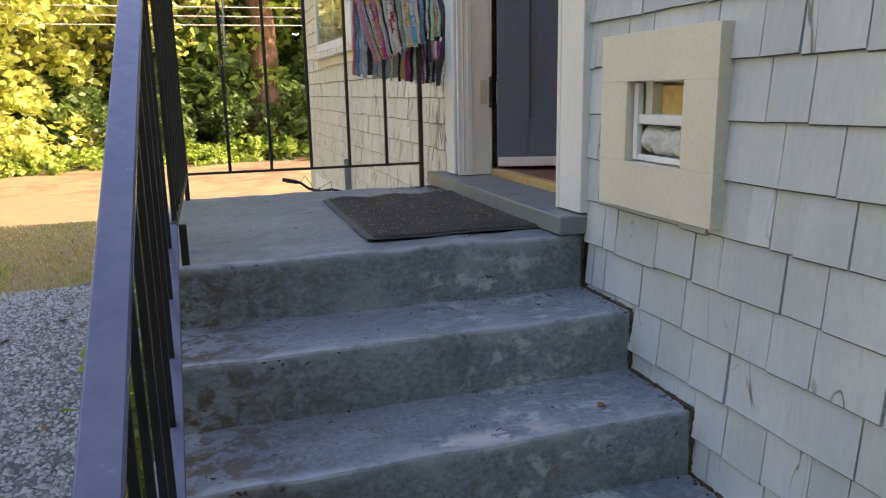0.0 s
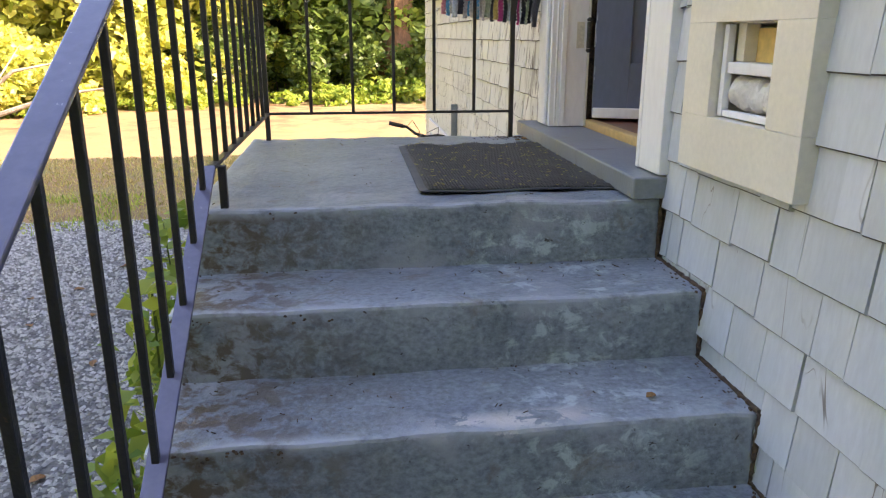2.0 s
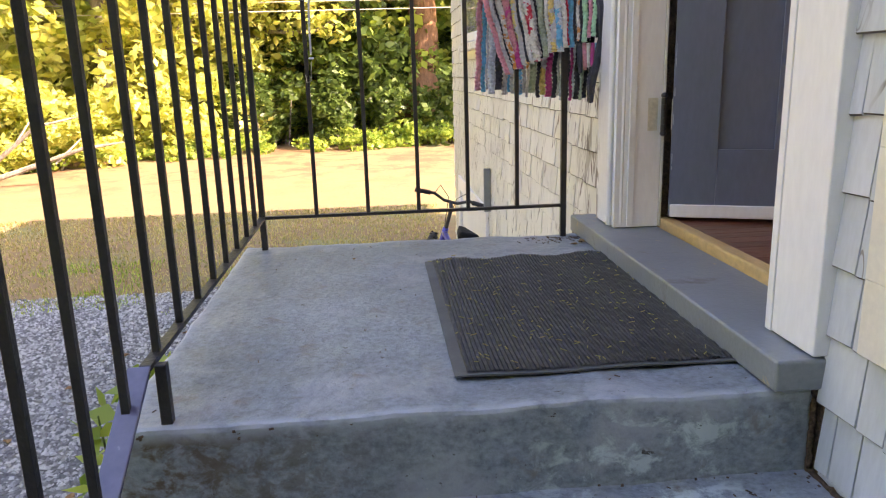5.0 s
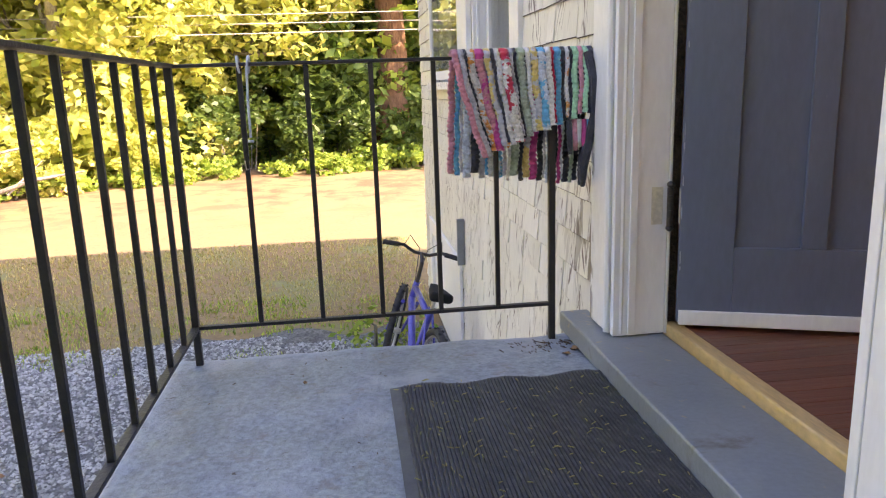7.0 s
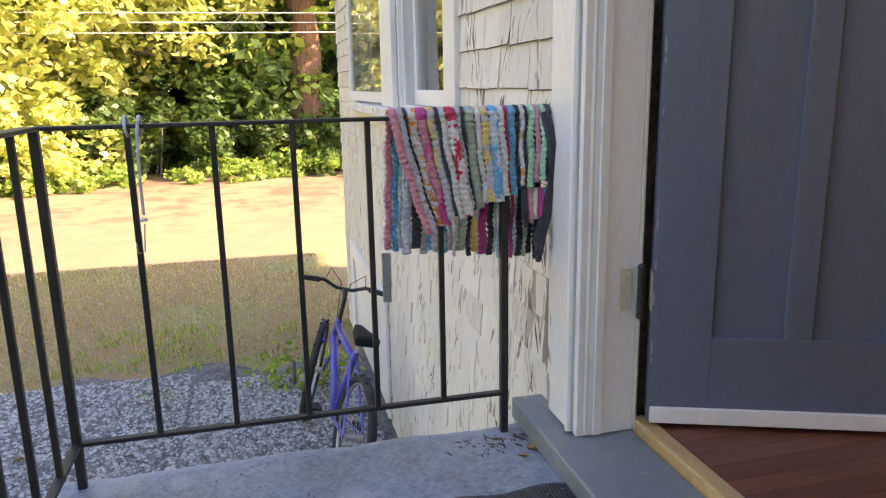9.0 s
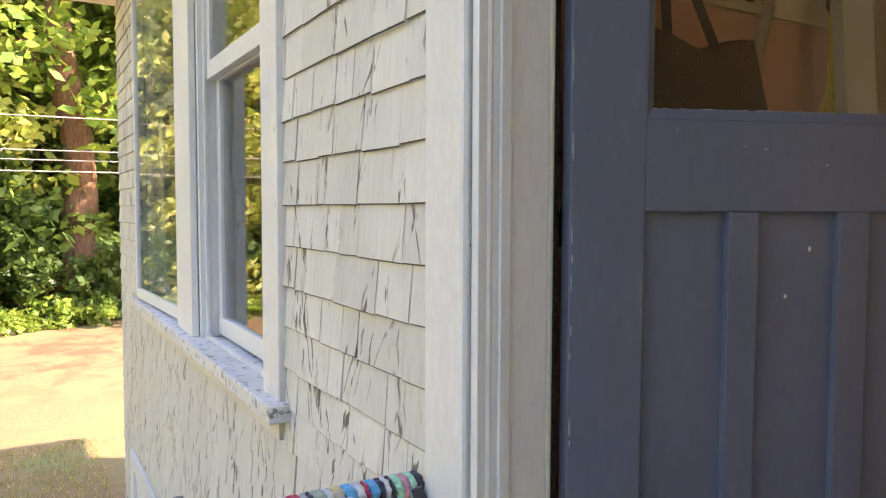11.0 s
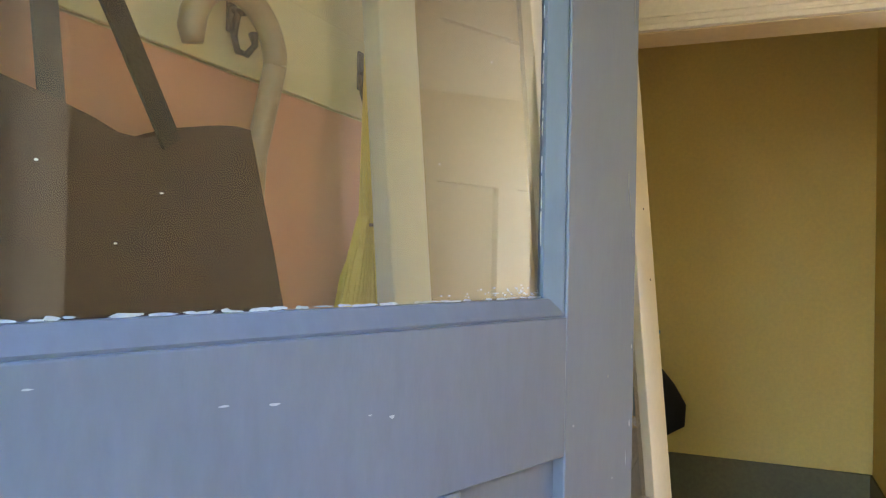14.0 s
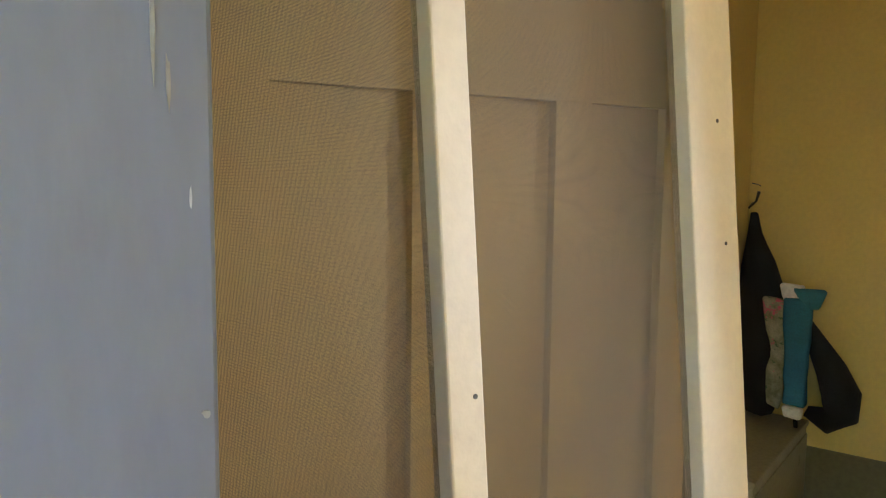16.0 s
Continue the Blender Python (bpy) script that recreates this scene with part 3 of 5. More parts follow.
gold = bush(51, 1.6, 1.9, 75, 75, 0.075, M["leaf_yellow_sunlit"], "yellow-green shrub at the lawn's edge, coloured as sunlit", (-8.0, 15.2, GZ))
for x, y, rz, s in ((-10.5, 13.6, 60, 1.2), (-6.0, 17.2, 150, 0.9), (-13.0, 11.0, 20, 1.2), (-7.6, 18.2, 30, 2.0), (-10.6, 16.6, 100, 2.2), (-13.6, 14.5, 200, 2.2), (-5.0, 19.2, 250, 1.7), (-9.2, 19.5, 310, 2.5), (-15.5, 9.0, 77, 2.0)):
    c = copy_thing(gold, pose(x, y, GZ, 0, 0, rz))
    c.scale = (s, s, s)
for (x, y, dz, tilt) in ((-6.6, 12.6, 0.6, 0.5), (-7.6, 13.2, 0.4, 0.8)):
    b = group("fallen_branch", "bleached bare fallen branch leaning in the shrubs", "branch", pose(x, y, GZ))
    part("wood", tube([(-1.6, 0, 0.0), (-0.6, 0.1, 0.5 * dz), (0.5, 0, 1.3 * tilt), (1.3, 0.1, 1.5 * tilt)], [0.06, 0.05, 0.035, 0.015], 7), M["bark_grey"], b)
    part("twig", tube([(0.0, 0.05, 0.8 * tilt), (0.3, 0.4, 1.5 * tilt), (0.5, 0.5, 1.9 * tilt)], [0.025, 0.018, 0.006], 5), M["bark_grey"], b)

# plants growing along the outer side of the steps
for k, (y, z, s) in enumerate(((-1.05, -0.05, 0.3), (-0.85, 0.05, 0.3), (-0.68, 0.15, 0.28), (-0.5, 0.3, 0.26), (-0.34, 0.42, 0.26), (-0.18, 0.55, 0.24), (-0.02, 0.66, 0.24), (0.16, 0.74, 0.22), (0.42, 0.78, 0.22), (0.62, 0.7, 0.2))):
    g = np.random.default_rng(60 + k)
    t = group("weed", "green leafy weed growing up beside the concrete steps", "weed", pose(-1.33, y, GZ), "weeds beside the steps")
    cs = []
    for j in range(4):
        top = Vector((g.uniform(-0.05, 0.05), g.uniform(-0.15, 0.15), z - GZ + g.uniform(-0.1, 0.2)))
        sm = tube([(0, top.y * 0.4, 0), tuple(top * 0.6), tuple(top)], [0.006, 0.005, 0.002], 5)
        part("stem", sm, M["leaf_dark_shade"], t)
        cs += [top * f for f in (0.55, 0.75, 0.9, 1.0)]
    vs, fs = leaf_cloud(cs, [0.075] * len(cs), 8, 0.032, 70 + k)
    raw("leaves", vs, fs, M["leaf"]).parent = t

# overhead lines
for y, z0, z1, sag in ((15.5, 3.05, 3.25, 0.12), (15.9, 3.5, 3.75, 0.15), (16.2, 3.35, 3.5, 0.12), (15.8, 4.2, 4.5, 0.2)):
    pts = [(-30 + 3 * i, y + 0.15 * i, z0 + (z1 - z0) * i / 16 - sag * math.sin(math.pi * i / 16)) for i in range(17)]
    tagged(link("power_line", tube(pts, 0.011, 5), M["cable"]), "pale overhead utility cable strung past the trees", "cable", "overhead lines")

# ---- the house ----
W0, W1 = 0.0, 0.16
# strength of an added fill lamp in the unseen hall
HALL_FILL = 22.0
# NEAR is unseen, set far back to keep the ground behind the steps shaded
FAR, NEAR, EAVE = 6.2, -7.0, 4.0
DY0, DY1, DTOP = 0.163, 1.155, 3.32
WY0, WY1, WZ0, WZ1 = 2.36, 4.92, 1.765, 3.70
wall = tagged(new("wall_front"), "old shingled house wall in flaking pale paint", "wall", kind="structure")
for y0, y1, z0, z1 in ((NEAR, -0.457, GZ, EAVE), (-0.457, -0.224, GZ, 1.243), (-0.457, -0.224, 1.443, EAVE), (-0.224, DY0, GZ, EAVE), (DY0, DY1, GZ, 1.0), (DY0, DY1, DTOP, EAVE), (DY1, WY0, GZ, EAVE), (WY0, WY1, GZ, WZ0), (WY0, WY1, WZ1, EAVE), (WY1, FAR, GZ, EAVE)):
    part("wall_core", box(W0, W1, y0, y1, z0, z1), M["dirt"], wall)
structure("wall_far_end", box(W0 + 0.001, 4.4, FAR - 0.16, FAR - 0.002, GZ, EAVE), M["peeling"], "shingled end wall of the house", "wall")
# unseen end wall; its place only lengthens the house's shadow
structure("wall_near_end", box(W1, 4.4, NEAR, NEAR + 0.16, GZ, EAVE), M["shingle"], "shingled end wall of the house", "wall")
# unseen back wall, opened for an added window that no view shows
back = tagged(new("wall_back"), "unseen back wall of the house around the added hall window", "wall", kind="structure")
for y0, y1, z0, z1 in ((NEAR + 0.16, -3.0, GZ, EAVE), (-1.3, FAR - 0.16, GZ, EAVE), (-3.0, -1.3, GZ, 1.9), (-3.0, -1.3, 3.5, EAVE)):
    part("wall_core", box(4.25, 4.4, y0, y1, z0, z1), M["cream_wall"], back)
wn3 = tagged(new("window_3"), "added unseen window framing the hall fill lamp", "window", kind="structure")
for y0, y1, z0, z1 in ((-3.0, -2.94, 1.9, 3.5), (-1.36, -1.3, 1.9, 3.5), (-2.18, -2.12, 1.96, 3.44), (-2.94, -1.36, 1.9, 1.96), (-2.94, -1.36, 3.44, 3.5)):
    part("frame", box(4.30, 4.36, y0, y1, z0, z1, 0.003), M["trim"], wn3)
# added opaque board that blocks direct sun behind the lamp
part("blind", box(4.365, 4.372, -2.99, -1.31, 1.91, 3.49), M["trim"], wn3, "added white board that keeps direct sun out")
# added fill lamp that brightens the entry and the closet
hall_fill = new("hall_fill_light", bpy.data.lights.new("hall_fill_light", "AREA"))
hall_fill.data.shape, hall_fill.data.size, hall_fill.data.size_y, hall_fill.data.energy, hall_fill.data.color = "RECTANGLE", 1.54, 1.45, HALL_FILL, (0.90, 0.96, 1.0)
hall_fill.matrix_world = look((4.29, -2.15, 2.7), (0, -0.4, 2.4))
structure("eaves", box(-0.42, 4.8, NEAR - 0.5, FAR + 0.55, EAVE, EAVE + 0.05), M["cream"], "cream painted boarded soffit under the eaves", "soffit")
structure("fascia", box(-0.46, -0.425, NEAR - 0.5, FAR + 0.55, EAVE - 0.02, EAVE + 0.16, 0.004), M["trim"], "white fascia board", "fascia")
bm = bmesh.new()
for a in ((-0.46, NEAR - 0.5, EAVE + 0.055), (4.8, NEAR - 0.5, EAVE + 0.055), (4.8, FAR + 0.55, EAVE + 0.055), (-0.46, FAR + 0.55, EAVE + 0.055), (2.2, NEAR + 3, EAVE + 1.2), (2.2, FAR - 3, EAVE + 1.4)):
    bm.verts.new(a)
bm.verts.ensure_lookup_table()
for f in ((0, 1, 4), (1, 2, 5, 4), (2, 3, 5), (3, 0, 4, 5), (3, 2, 1, 0)):
    bm.faces.new([bm.verts[i] for i in f])
structure("roof", bm, M["roof"], "low grey hipped roof", "roof")

# ---- steps and landing ----
stairs = tagged(new("concrete_steps"), "grey-blue painted worn concrete steps with landing", "steps")
SX0, SX1, NOSE, TREAD, RISE = -1.235, -0.007, 0.045, 0.279, 0.1655


def slab(y0, y1, z0, z1, lip):
    bm = box(SX0, SX1, y0, y1, z0, z1, 0.010, 2)
    for axis, cuts in ((0, 70), (1, int((y1 - y0) * 50)), (2, 9)):
        long = [e for e in bm.edges if e.calc_length() > 0.1 and abs((e.verts[0].co - e.verts[1].co)[axis]) > 0.09]
        bmesh.ops.subdivide_edges(bm, edges=long, cuts=cuts, use_grid_fill=True)
    for v in bm.verts:
        p = v.co.copy()
        v.co += noise.noise_vector(p * 6.0) * 0.006 + noise.noise_vector(Vector((p.x * 14, p.y * 26, p.z * 34))) * 0.0026 + noise.noise_vector(Vector((p.x * 40, p.y * 60, p.z * 75))) * 0.0011
    bm.normal_update()
    for e in bm.edges:
        if len(e.link_faces) == 2 and e.calc_face_angle() > 0.3:
            e.smooth = False
    return bm


part("landing", slab(NOSE, 1.372, 0.80, LAND, 0), M["concrete"], stairs, "painted landing slab", True)
for k in range(1, 8):
    z = LAND - RISE * k
    part("step", slab(NOSE - TREAD * k, NOSE - TREAD * (k - 1) + 0.02, max(z - 0.22, GZ - 0.02), z, 0), M["concrete"], stairs, smooth=True)
part("base", box(SX0 + 0.03, SX1, NOSE + 0.03, 1.34, GZ - 0.02, 0.81, 0.01), M["concrete"], stairs)
for k in range(1, 7):
    part("base", box(SX0 + 0.03, SX1, NOSE - TREAD * k + 0.03, NOSE - TREAD * (k - 1) + 0.03, GZ - 0.02, LAND - RISE * k - 0.2), M["concrete"], stairs)
# crumbled joint between concrete and wall
bm = bmesh.new()
for k in range(0, 6):
    z0, y0 = LAND - RISE * k, NOSE - TREAD * k
    line = [(y0 - 0.002, z0 - RISE * i / 16) for i in range(17)] + [(y0 - TREAD * i / 26, z0 - RISE + 0.002) for i in range(1, 27)]
    pts = [(-0.010 + 0.003 * noise.noise(Vector((q * 0.9, k, 1))), y + 0.004 * noise.noise(Vector((q * 0.8, k, 5))), z + 0.003 * noise.noise(Vector((q * 0.8, k, 9)))) for q, (y, z) in enumerate(line)]
    tube(pts, [0.0058 + 0.0045 * noise.noise(Vector((q * 0.7, k, 13))) for q in range(len(pts))], 7, bm)
    for j in range(26):
        s = rng.uniform(0.0006, 0.002)
        y, x = y0 - TREAD * rng.random(), -0.018 - abs(rng.normal()) * 0.012
        box(x - s, x + s, y - 1.6 * s, y + 1.6 * s, z0 - RISE - 0.002, z0 - RISE + s + 0.001, 0, bm=bm)
for k in range(0, 5):
    for j in range(16):
        s = rng.uniform(0.0006, 0.0022)
        x, y, z = -1.215 + 1.19 * rng.random() ** 2, NOSE - TREAD * k - abs(rng.normal()) * 0.006, LAND - RISE * (k + 1) + 0.001
        box(x - s * 1.4, x + s * 1.4, y - s, y + s, z - 0.003, z + s, 0, bm=bm)
moss = bmesh.new()
for k in range(0, 5):
    for j in range(16):
        s = rng.uniform(0.0008, 0.0034)
        x, z = -1.225 + 0.42 * rng.random() ** 1.6, LAND - RISE * k - 0.012 - 0.02 * rng.random() ** 2
        y = NOSE - TREAD * k - 0.001
        for q in range(3):
            o = rng.normal(size=3) * s * 0.6
            box(x + o[0] - s, x + o[0] + s, y - 0.5 * s, y + s, z + o[2] - s * 0.7, z + o[2] + s * 0.7, s * 0.4, 1, bm=moss)
tagged(link("moss", moss, M["dirt"]), "dry brown moss clinging under the step noses", "moss", kind="stuff")
tagged(link("joint_debris", bm, M["dirt"]), "brown crumbled dirt in the joint along the wall", "debris", kind="stuff")

# ---- iron railing ----
rail = tagged(new("railing"), "black wrought iron railing with square balusters", "railing")
RX, RY, TOP, LOW = -1.165, 1.335, 1.815, 1.108


def bar(x, y, z0, z1, w=0.0065):
    return box(x - w, x + w, y - w, y + w, z0, z1, 0.0012, 1, rough=0.0004)


part("post", bar(RX, RY, 0.99, TOP, 0.0095), M["iron"], rail)
part("post", bar(-0.142, RY, 0.99, TOP, 0.0095), M["iron"], rail)
part("post", bar(RX + 0.02, 0.07, 0.99, LOW, 0.0095), M["iron"], rail)
part("top_rail", box(RX - 0.016, -0.02, RY - 0.016, RY + 0.016, TOP, TOP + 0.009, 0.002), M["iron"], rail)
part("bottom_rail", box(RX, -0.142, RY - 0.009, RY + 0.009, LOW - 0.005, LOW + 0.005, 0.001), M["iron"], rail)
for x in (-0.985, -0.812, -0.641, -0.472, -0.303):
    part("baluster", bar(x, RY, LOW, TOP), M["iron"], rail)
part("top_rail", box(RX - 0.018, RX + 0.018, 0.06, RY, TOP + 0.001, TOP + 0.010, 0.002), M["iron"], rail)
part("bottom_rail", box(RX - 0.010, RX + 0.010, 0.05, RY, LOW - 0.005, LOW + 0.005, 0.001), M["iron"], rail)
for k in range(8):
    y = 1.335 - 0.152 * (k + 1)
    part("baluster", bar(RX, y, LOW, TOP), M["iron"], rail)
SLOPE, Y0, SXR = RISE / TREAD, 0.06, -1.176


def sloped(x0, x1, z_at, y_top, y_end, th, bev, slope):
    """A flat bar that follows the stairs down from y_top to y_end."""
    bm = box(x0, x1, y_end, y_top, 0, th, bev)
    for v in bm.verts:
        v.co.z += z_at + (v.co.y - y_top) * slope
    return bm


part("handrail", sloped(SXR - 0.024, SXR + 0.018, TOP + 0.003, 0.022, -1.95, 0.012, 0.003, 0.572), M["handrail"], rail, "violet-grey painted flat handrail")
part("stair_rail", sloped(SXR - 0.017, SXR + 0.021, LOW - 0.003, 0.05, -1.95, 0.008, 0.002, SLOPE), M["handrail"], rail, "violet-grey painted flat bar")
for k in range(13):
    y = 0.06 - 0.149 * (k + 0.55)
    part("baluster", bar(SXR, y, LOW + (y - 0.05) * SLOPE, TOP + (y - 0.022) * 0.572 + 0.008), M["iron"], rail)
part("post", bar(SXR, -1.88, GZ, TOP - 1.05, 0.0095), M["iron"], rail)

# ---- front door surround ----
sur = tagged(new("door_frame"), "white painted wooden door casing with flaking edges", "door frame", kind="structure")
part("casing", box(-0.034, -0.002, 0.022, DY0 - 0.002, 1.066, DTOP + 0.1, 0.003), M["trim"], sur)
part("casing", box(-0.034, -0.002, 1.158, 1.305, 1.066, DTOP + 0.1, 0.003), M["trim_worn"], sur)
part("head_casing", box(-0.036, -0.002, 0.0, 1.33, DTOP + 0.103, DTOP + 0.25, 0.003), M["trim"], sur)
part("jamb", box(-0.028, 0.118, DY1 - 0.022, DY1 - 0.001, 1.064, DTOP, 0.002), M["trim"], sur)
part("stop", box(0.1185, 0.126, DY1 - 0.028, DY1 - 0.006, 1.064, DTOP, 0.002), M["cream"], sur)
part("moulding", tube([(-0.036, 1.163, 1.07), (-0.036, 1.163, DTOP)], 0.009, 8), M["trim"], sur)
part("moulding", tube([(-0.005, 1.137, 1.07), (-0.005, 1.137, DTOP)], 0.007, 8), M["trim"], sur)
part("moulding", box(0.012, 0.034, DY1 - 0.030, DY1 - 0.0225, 1.066, DTOP, 0.002), M["trim"], sur)
part("jamb", box(-0.034, 0.118, DY0 + 0.001, DY0 + 0.022, 1.064, DTOP, 0.002), M["trim"], sur)
part("jamb_head", box(-0.028, 0.16, DY0, DY1, DTOP - 0.022, DTOP - 0.001, 0.002), M["trim"], sur)
part("catch_plate", box(-0.044, -0.0345, 1.160, 1.171, 3.037, 3.115, 0.002), M["trim_worn"], sur, "small painted catch plate")
for z in (3.052, 3.103):
    part("screw", box(-0.037, -0.0342, 1.198, 1.205, z, z + 0.005, 0.001), M["brass_paint"], sur)
for z in (1.37, 3.01):
    part("hinge_leaf", box(0.072, 0.103, DY1 - 0.0245, DY1 - 0.0222, z, z + 0.1, 0.0005), M["brass_paint"], sur, "cream painted hinge leaf")
sill = tagged(link("door_sill", box(-0.098, 0.123, 0.022, 1.40, 1.003, 1.061, 0.006, 3, rough=0.001, cuts=4), M["sill"]), "grey painted wooden door sill with worn edge", "door sill", kind="structure")
tagged(link("threshold", box(0.124, 0.168, DY0 + 0.002, DY1 - 0.002, 1.0, 1.090, 0.006, 3), M["threshold"]), "bare yellow pine threshold strip", "threshold", kind="structure")
# narrow dark strip filling the gap under the sill
structure("sill_support", box(-0.075, -0.001, 0.06, 1.36, 0.985, 1.002), M["dirt"], "dark brown strip under the sill", "sill")

# ---- blue front door, standing open ----
DD = Vector((0.9316, -0.3635, 0)).normalized()
E0 = Vector((0.846, 0.821, 0))
door = tagged(new("front_door"), "slate-blue panelled front door with glass, standing open", "door")
door.matrix_world = Matrix(((DD.x, -DD.y, 0, E0.x), (DD.y, DD.x, 0, E0.y), (0, 0, 1, 0), (0, 0, 0, 1)))
S0, S1, DB, DT, TH = -0.761, 0.148, 1.105, 3.279, 0.044
GL, GR, GB, GT = -0.624, -0.006, 2.505, 3.121


def leaf_box(s0, s1, z0, z1, d0=0.0, d1=TH, bev=0.002):
    return box(s0, s1, d0, d1, z0, z1, bev)


part("stile", leaf_box(S0, GL, DB, DT), M["door_blue"], door)
part("stile", leaf_box(GR, S1, DB, DT), M["door_blue"], door)
part("top_rail", leaf_box(GL, GR, GT, DT), M["door_blue"], door)
part("lock_rail", leaf_box(GL, GR, 2.345, GB), M["door_blue"], door)
part("bottom_rail", leaf_box(GL, GR, DB, 1.312), M["door_blue"], door)
part("mullion", leaf_box(-0.464, -0.405, 1.312, 2.345), M["door_blue"], door)
part("mullion", leaf_box(-0.244, -0.182, 1.312, 2.345), M["door_blue"], door)
for s0, s1 in ((GL, -0.464), (-0.405, -0.244), (-0.182, GR)):
    part("panel", leaf_box(s0, s1, 1.312, 2.345, 0.016, 0.030, 0), M["door_blue"], door)
BEAD = 0.021
for (xa, za), (xb, zb), (ix, iz) in (((GL, GB), (GL, GT), (1, 0)), ((GR, GT), (GR, GB), (-1, 0)), ((GR, GB), (GL, GB), (0, 1)), ((GL, GT), (GR, GT), (0, -1))):
    # a sloping bead: shallow at the frame, deep at the glass, mitred at its ends
    bm = bmesh.new()
    rows = []
    for x, z, along in ((xa, za, 1), (xb, zb, -1)):
        dx, dz = (xb - xa), (zb - za)
        n = math.hypot(dx, dz)
        ux, uz = dx / n * along * BEAD, dz / n * along * BEAD
        rows.append([bm.verts.new(p) for p in ((x, 0.004, z), (x + ix * 0.003, 0.003, z + iz * 0.003), (x + ix * BEAD + ux, 0.019 if ix else 0.011, z + iz * BEAD + uz), (x + ix * BEAD + ux, 0.024, z + iz * BEAD + uz), (x, 0.024, z))])
    for q in range(5):
        bm.faces.new((rows[0][q], rows[0][(q + 1) % 5], rows[1][(q + 1) % 5], rows[1][q]))
    bm.faces.new(rows[0][::-1]); bm.faces.new(rows[1])
    bmesh.ops.recalc_face_normals(bm, faces=bm.faces)
    part("glazing_bead", bm, M["door_blue"], door)
pane = part("pane", leaf_box(GL + 0.012, GR - 0.012, GB + 0.012, GT - 0.012, 0.0245, 0.0275, 0), M["glass"], door)
pane.visible_shadow = False
part("weather_strip", leaf_box(S0 + 0.004, S1 - 0.004, DB - 0.004, DB + 0.036, -0.012, -0.001, 0.003), M["trim"], door, "white weather strip along the bottom")
for z in (1.37, 3.01):
    hin = part("hinge", tube([(S0 - 0.026, 0.004, z + d) for d in (0, 0.0195, 0.02, 0.021, 0.0395, 0.04, 0.041, 0.0595, 0.06, 0.061, 0.0795, 0.08, 0.081, 0.10)], [0.0085, 0.0085, 0.0068, 0.0085, 0.0085, 0.0068, 0.0085, 0.0085, 0.0068, 0.0085, 0.0085, 0.0068, 0.0085, 0.0085], 12), M["iron"], door)
    part("hinge_leaf", box(S0 - 0.0025, S0 - 0.0005, 0.001, 0.036, z + 0.004, z + 0.096, 0.0005), M["brass_paint"], hin)
    for e, q in ((z - 0.001, -1), (z + 0.101, 1)):
        part("hinge_cap", tube([(S0 - 0.026, 0.004, e + q * d) for d in (0, 0.003, 0.008, 0.013, 0.016)], [0.006, 0.0095, 0.0105, 0.007, 0.002], 12), M["iron"], hin, smooth=True)
part("knob", tube([(0.07, 0.0, 2.06), (0.07, -0.045, 2.06), (0.07, -0.06, 2.06)], [0.012, 0.014, 0.022], 14), M["steel"], door, smooth=True)


def flake(bm, s0, z0, w, h, d=-0.0006, seed=0):
    """A thin ragged flake lying on the door's face."""
    g = np.random.default_rng(seed)
    n = 9
    rim = []
    for q in range(n):
        a = 2 * math.pi * q / n
        r = g.uniform(0.55, 1.1)
        rim.append((s0 + w * r * math.cos(a), z0 + h * r * math.sin(a)))
    top = [bm.verts.new((x, d, z)) for x, z in rim]
    low = [bm.verts.new((x, d + 0.0007, z)) for x, z in rim]
    bm.faces.new(top)
    for q in range(n):
        bm.faces.new((top[q], low[q], low[(q + 1) % n], top[(q + 1) % n]))


for k, (s0, z0, w, h) in enumerate(((-0.438, 2.461, 0.010, 0.0022), (-0.395, 2.457, 0.009, 0.003), (-0.275, 2.430, 0.006, 0.005), (-0.300, 2.435, 0.004, 0.0015), (0.010, 2.378, 0.003, 0.004), (-0.566, 2.488, 0.006, 0.002),
                                     (0.138, 2.362, 0.002, 0.010), (0.139, 2.606, 0.0012, 0.010), (0.141, 2.461, 0.0025, 0.009), (0.130, 2.32, 0.0012, 0.022), (0.098, 2.30, 0.003, 0.002), (-0.68, 2.92, 0.002, 0.003))):
    bm = bmesh.new()
    flake(bm, s0, z0, w * 0.6, h * 0.4, seed=400 + k)
    part("paint_chip", bm, M["chip"], door, "white chip in the blue paint")
for k, (s0, z0, w, h) in enumerate(((0.127, 2.665, 0.0012, 0.020), (0.136, 2.895, 0.0014, 0.03), (0.132, 2.648, 0.001, 0.012), (0.143, 2.523, 0.002, 0.002), (0.084, 2.428, 0.002, 0.002), (-0.293, 2.345 - 0.068, 0.0035, 0.006), (-0.339, 2.189, 0.0035, 0.005), (-0.413, 2.177, 0.002, 0.003))):
    bm = bmesh.new()
    flake(bm, s0, z0, w, h, -0.0006 if z0 > 2.345 or s0 > -0.2 else 0.0154, seed=430 + k)
    part("scuff", bm, M["sill"] if s0 > 0 else M["cream"], door, "small scuff in the paint")
# pale worn line along the hinge edge, broken as worn paint is
bm = bmesh.new()
g = np.random.default_rng(450)
z = 1.2
while z < 3.0:
    h = g.uniform(0.004, 0.03)
    if g.random() > 0.35:
        flake(bm, S0 + 0.004 + g.uniform(-0.001, 0.001), z, g.uniform(0.0008, 0.0022), h, seed=int(g.integers(9999)))
    z += h * 1.7 + g.uniform(0.002, 0.03)
part("worn_edge", bm, M["chip"], door, "pale worn paint along the edge")
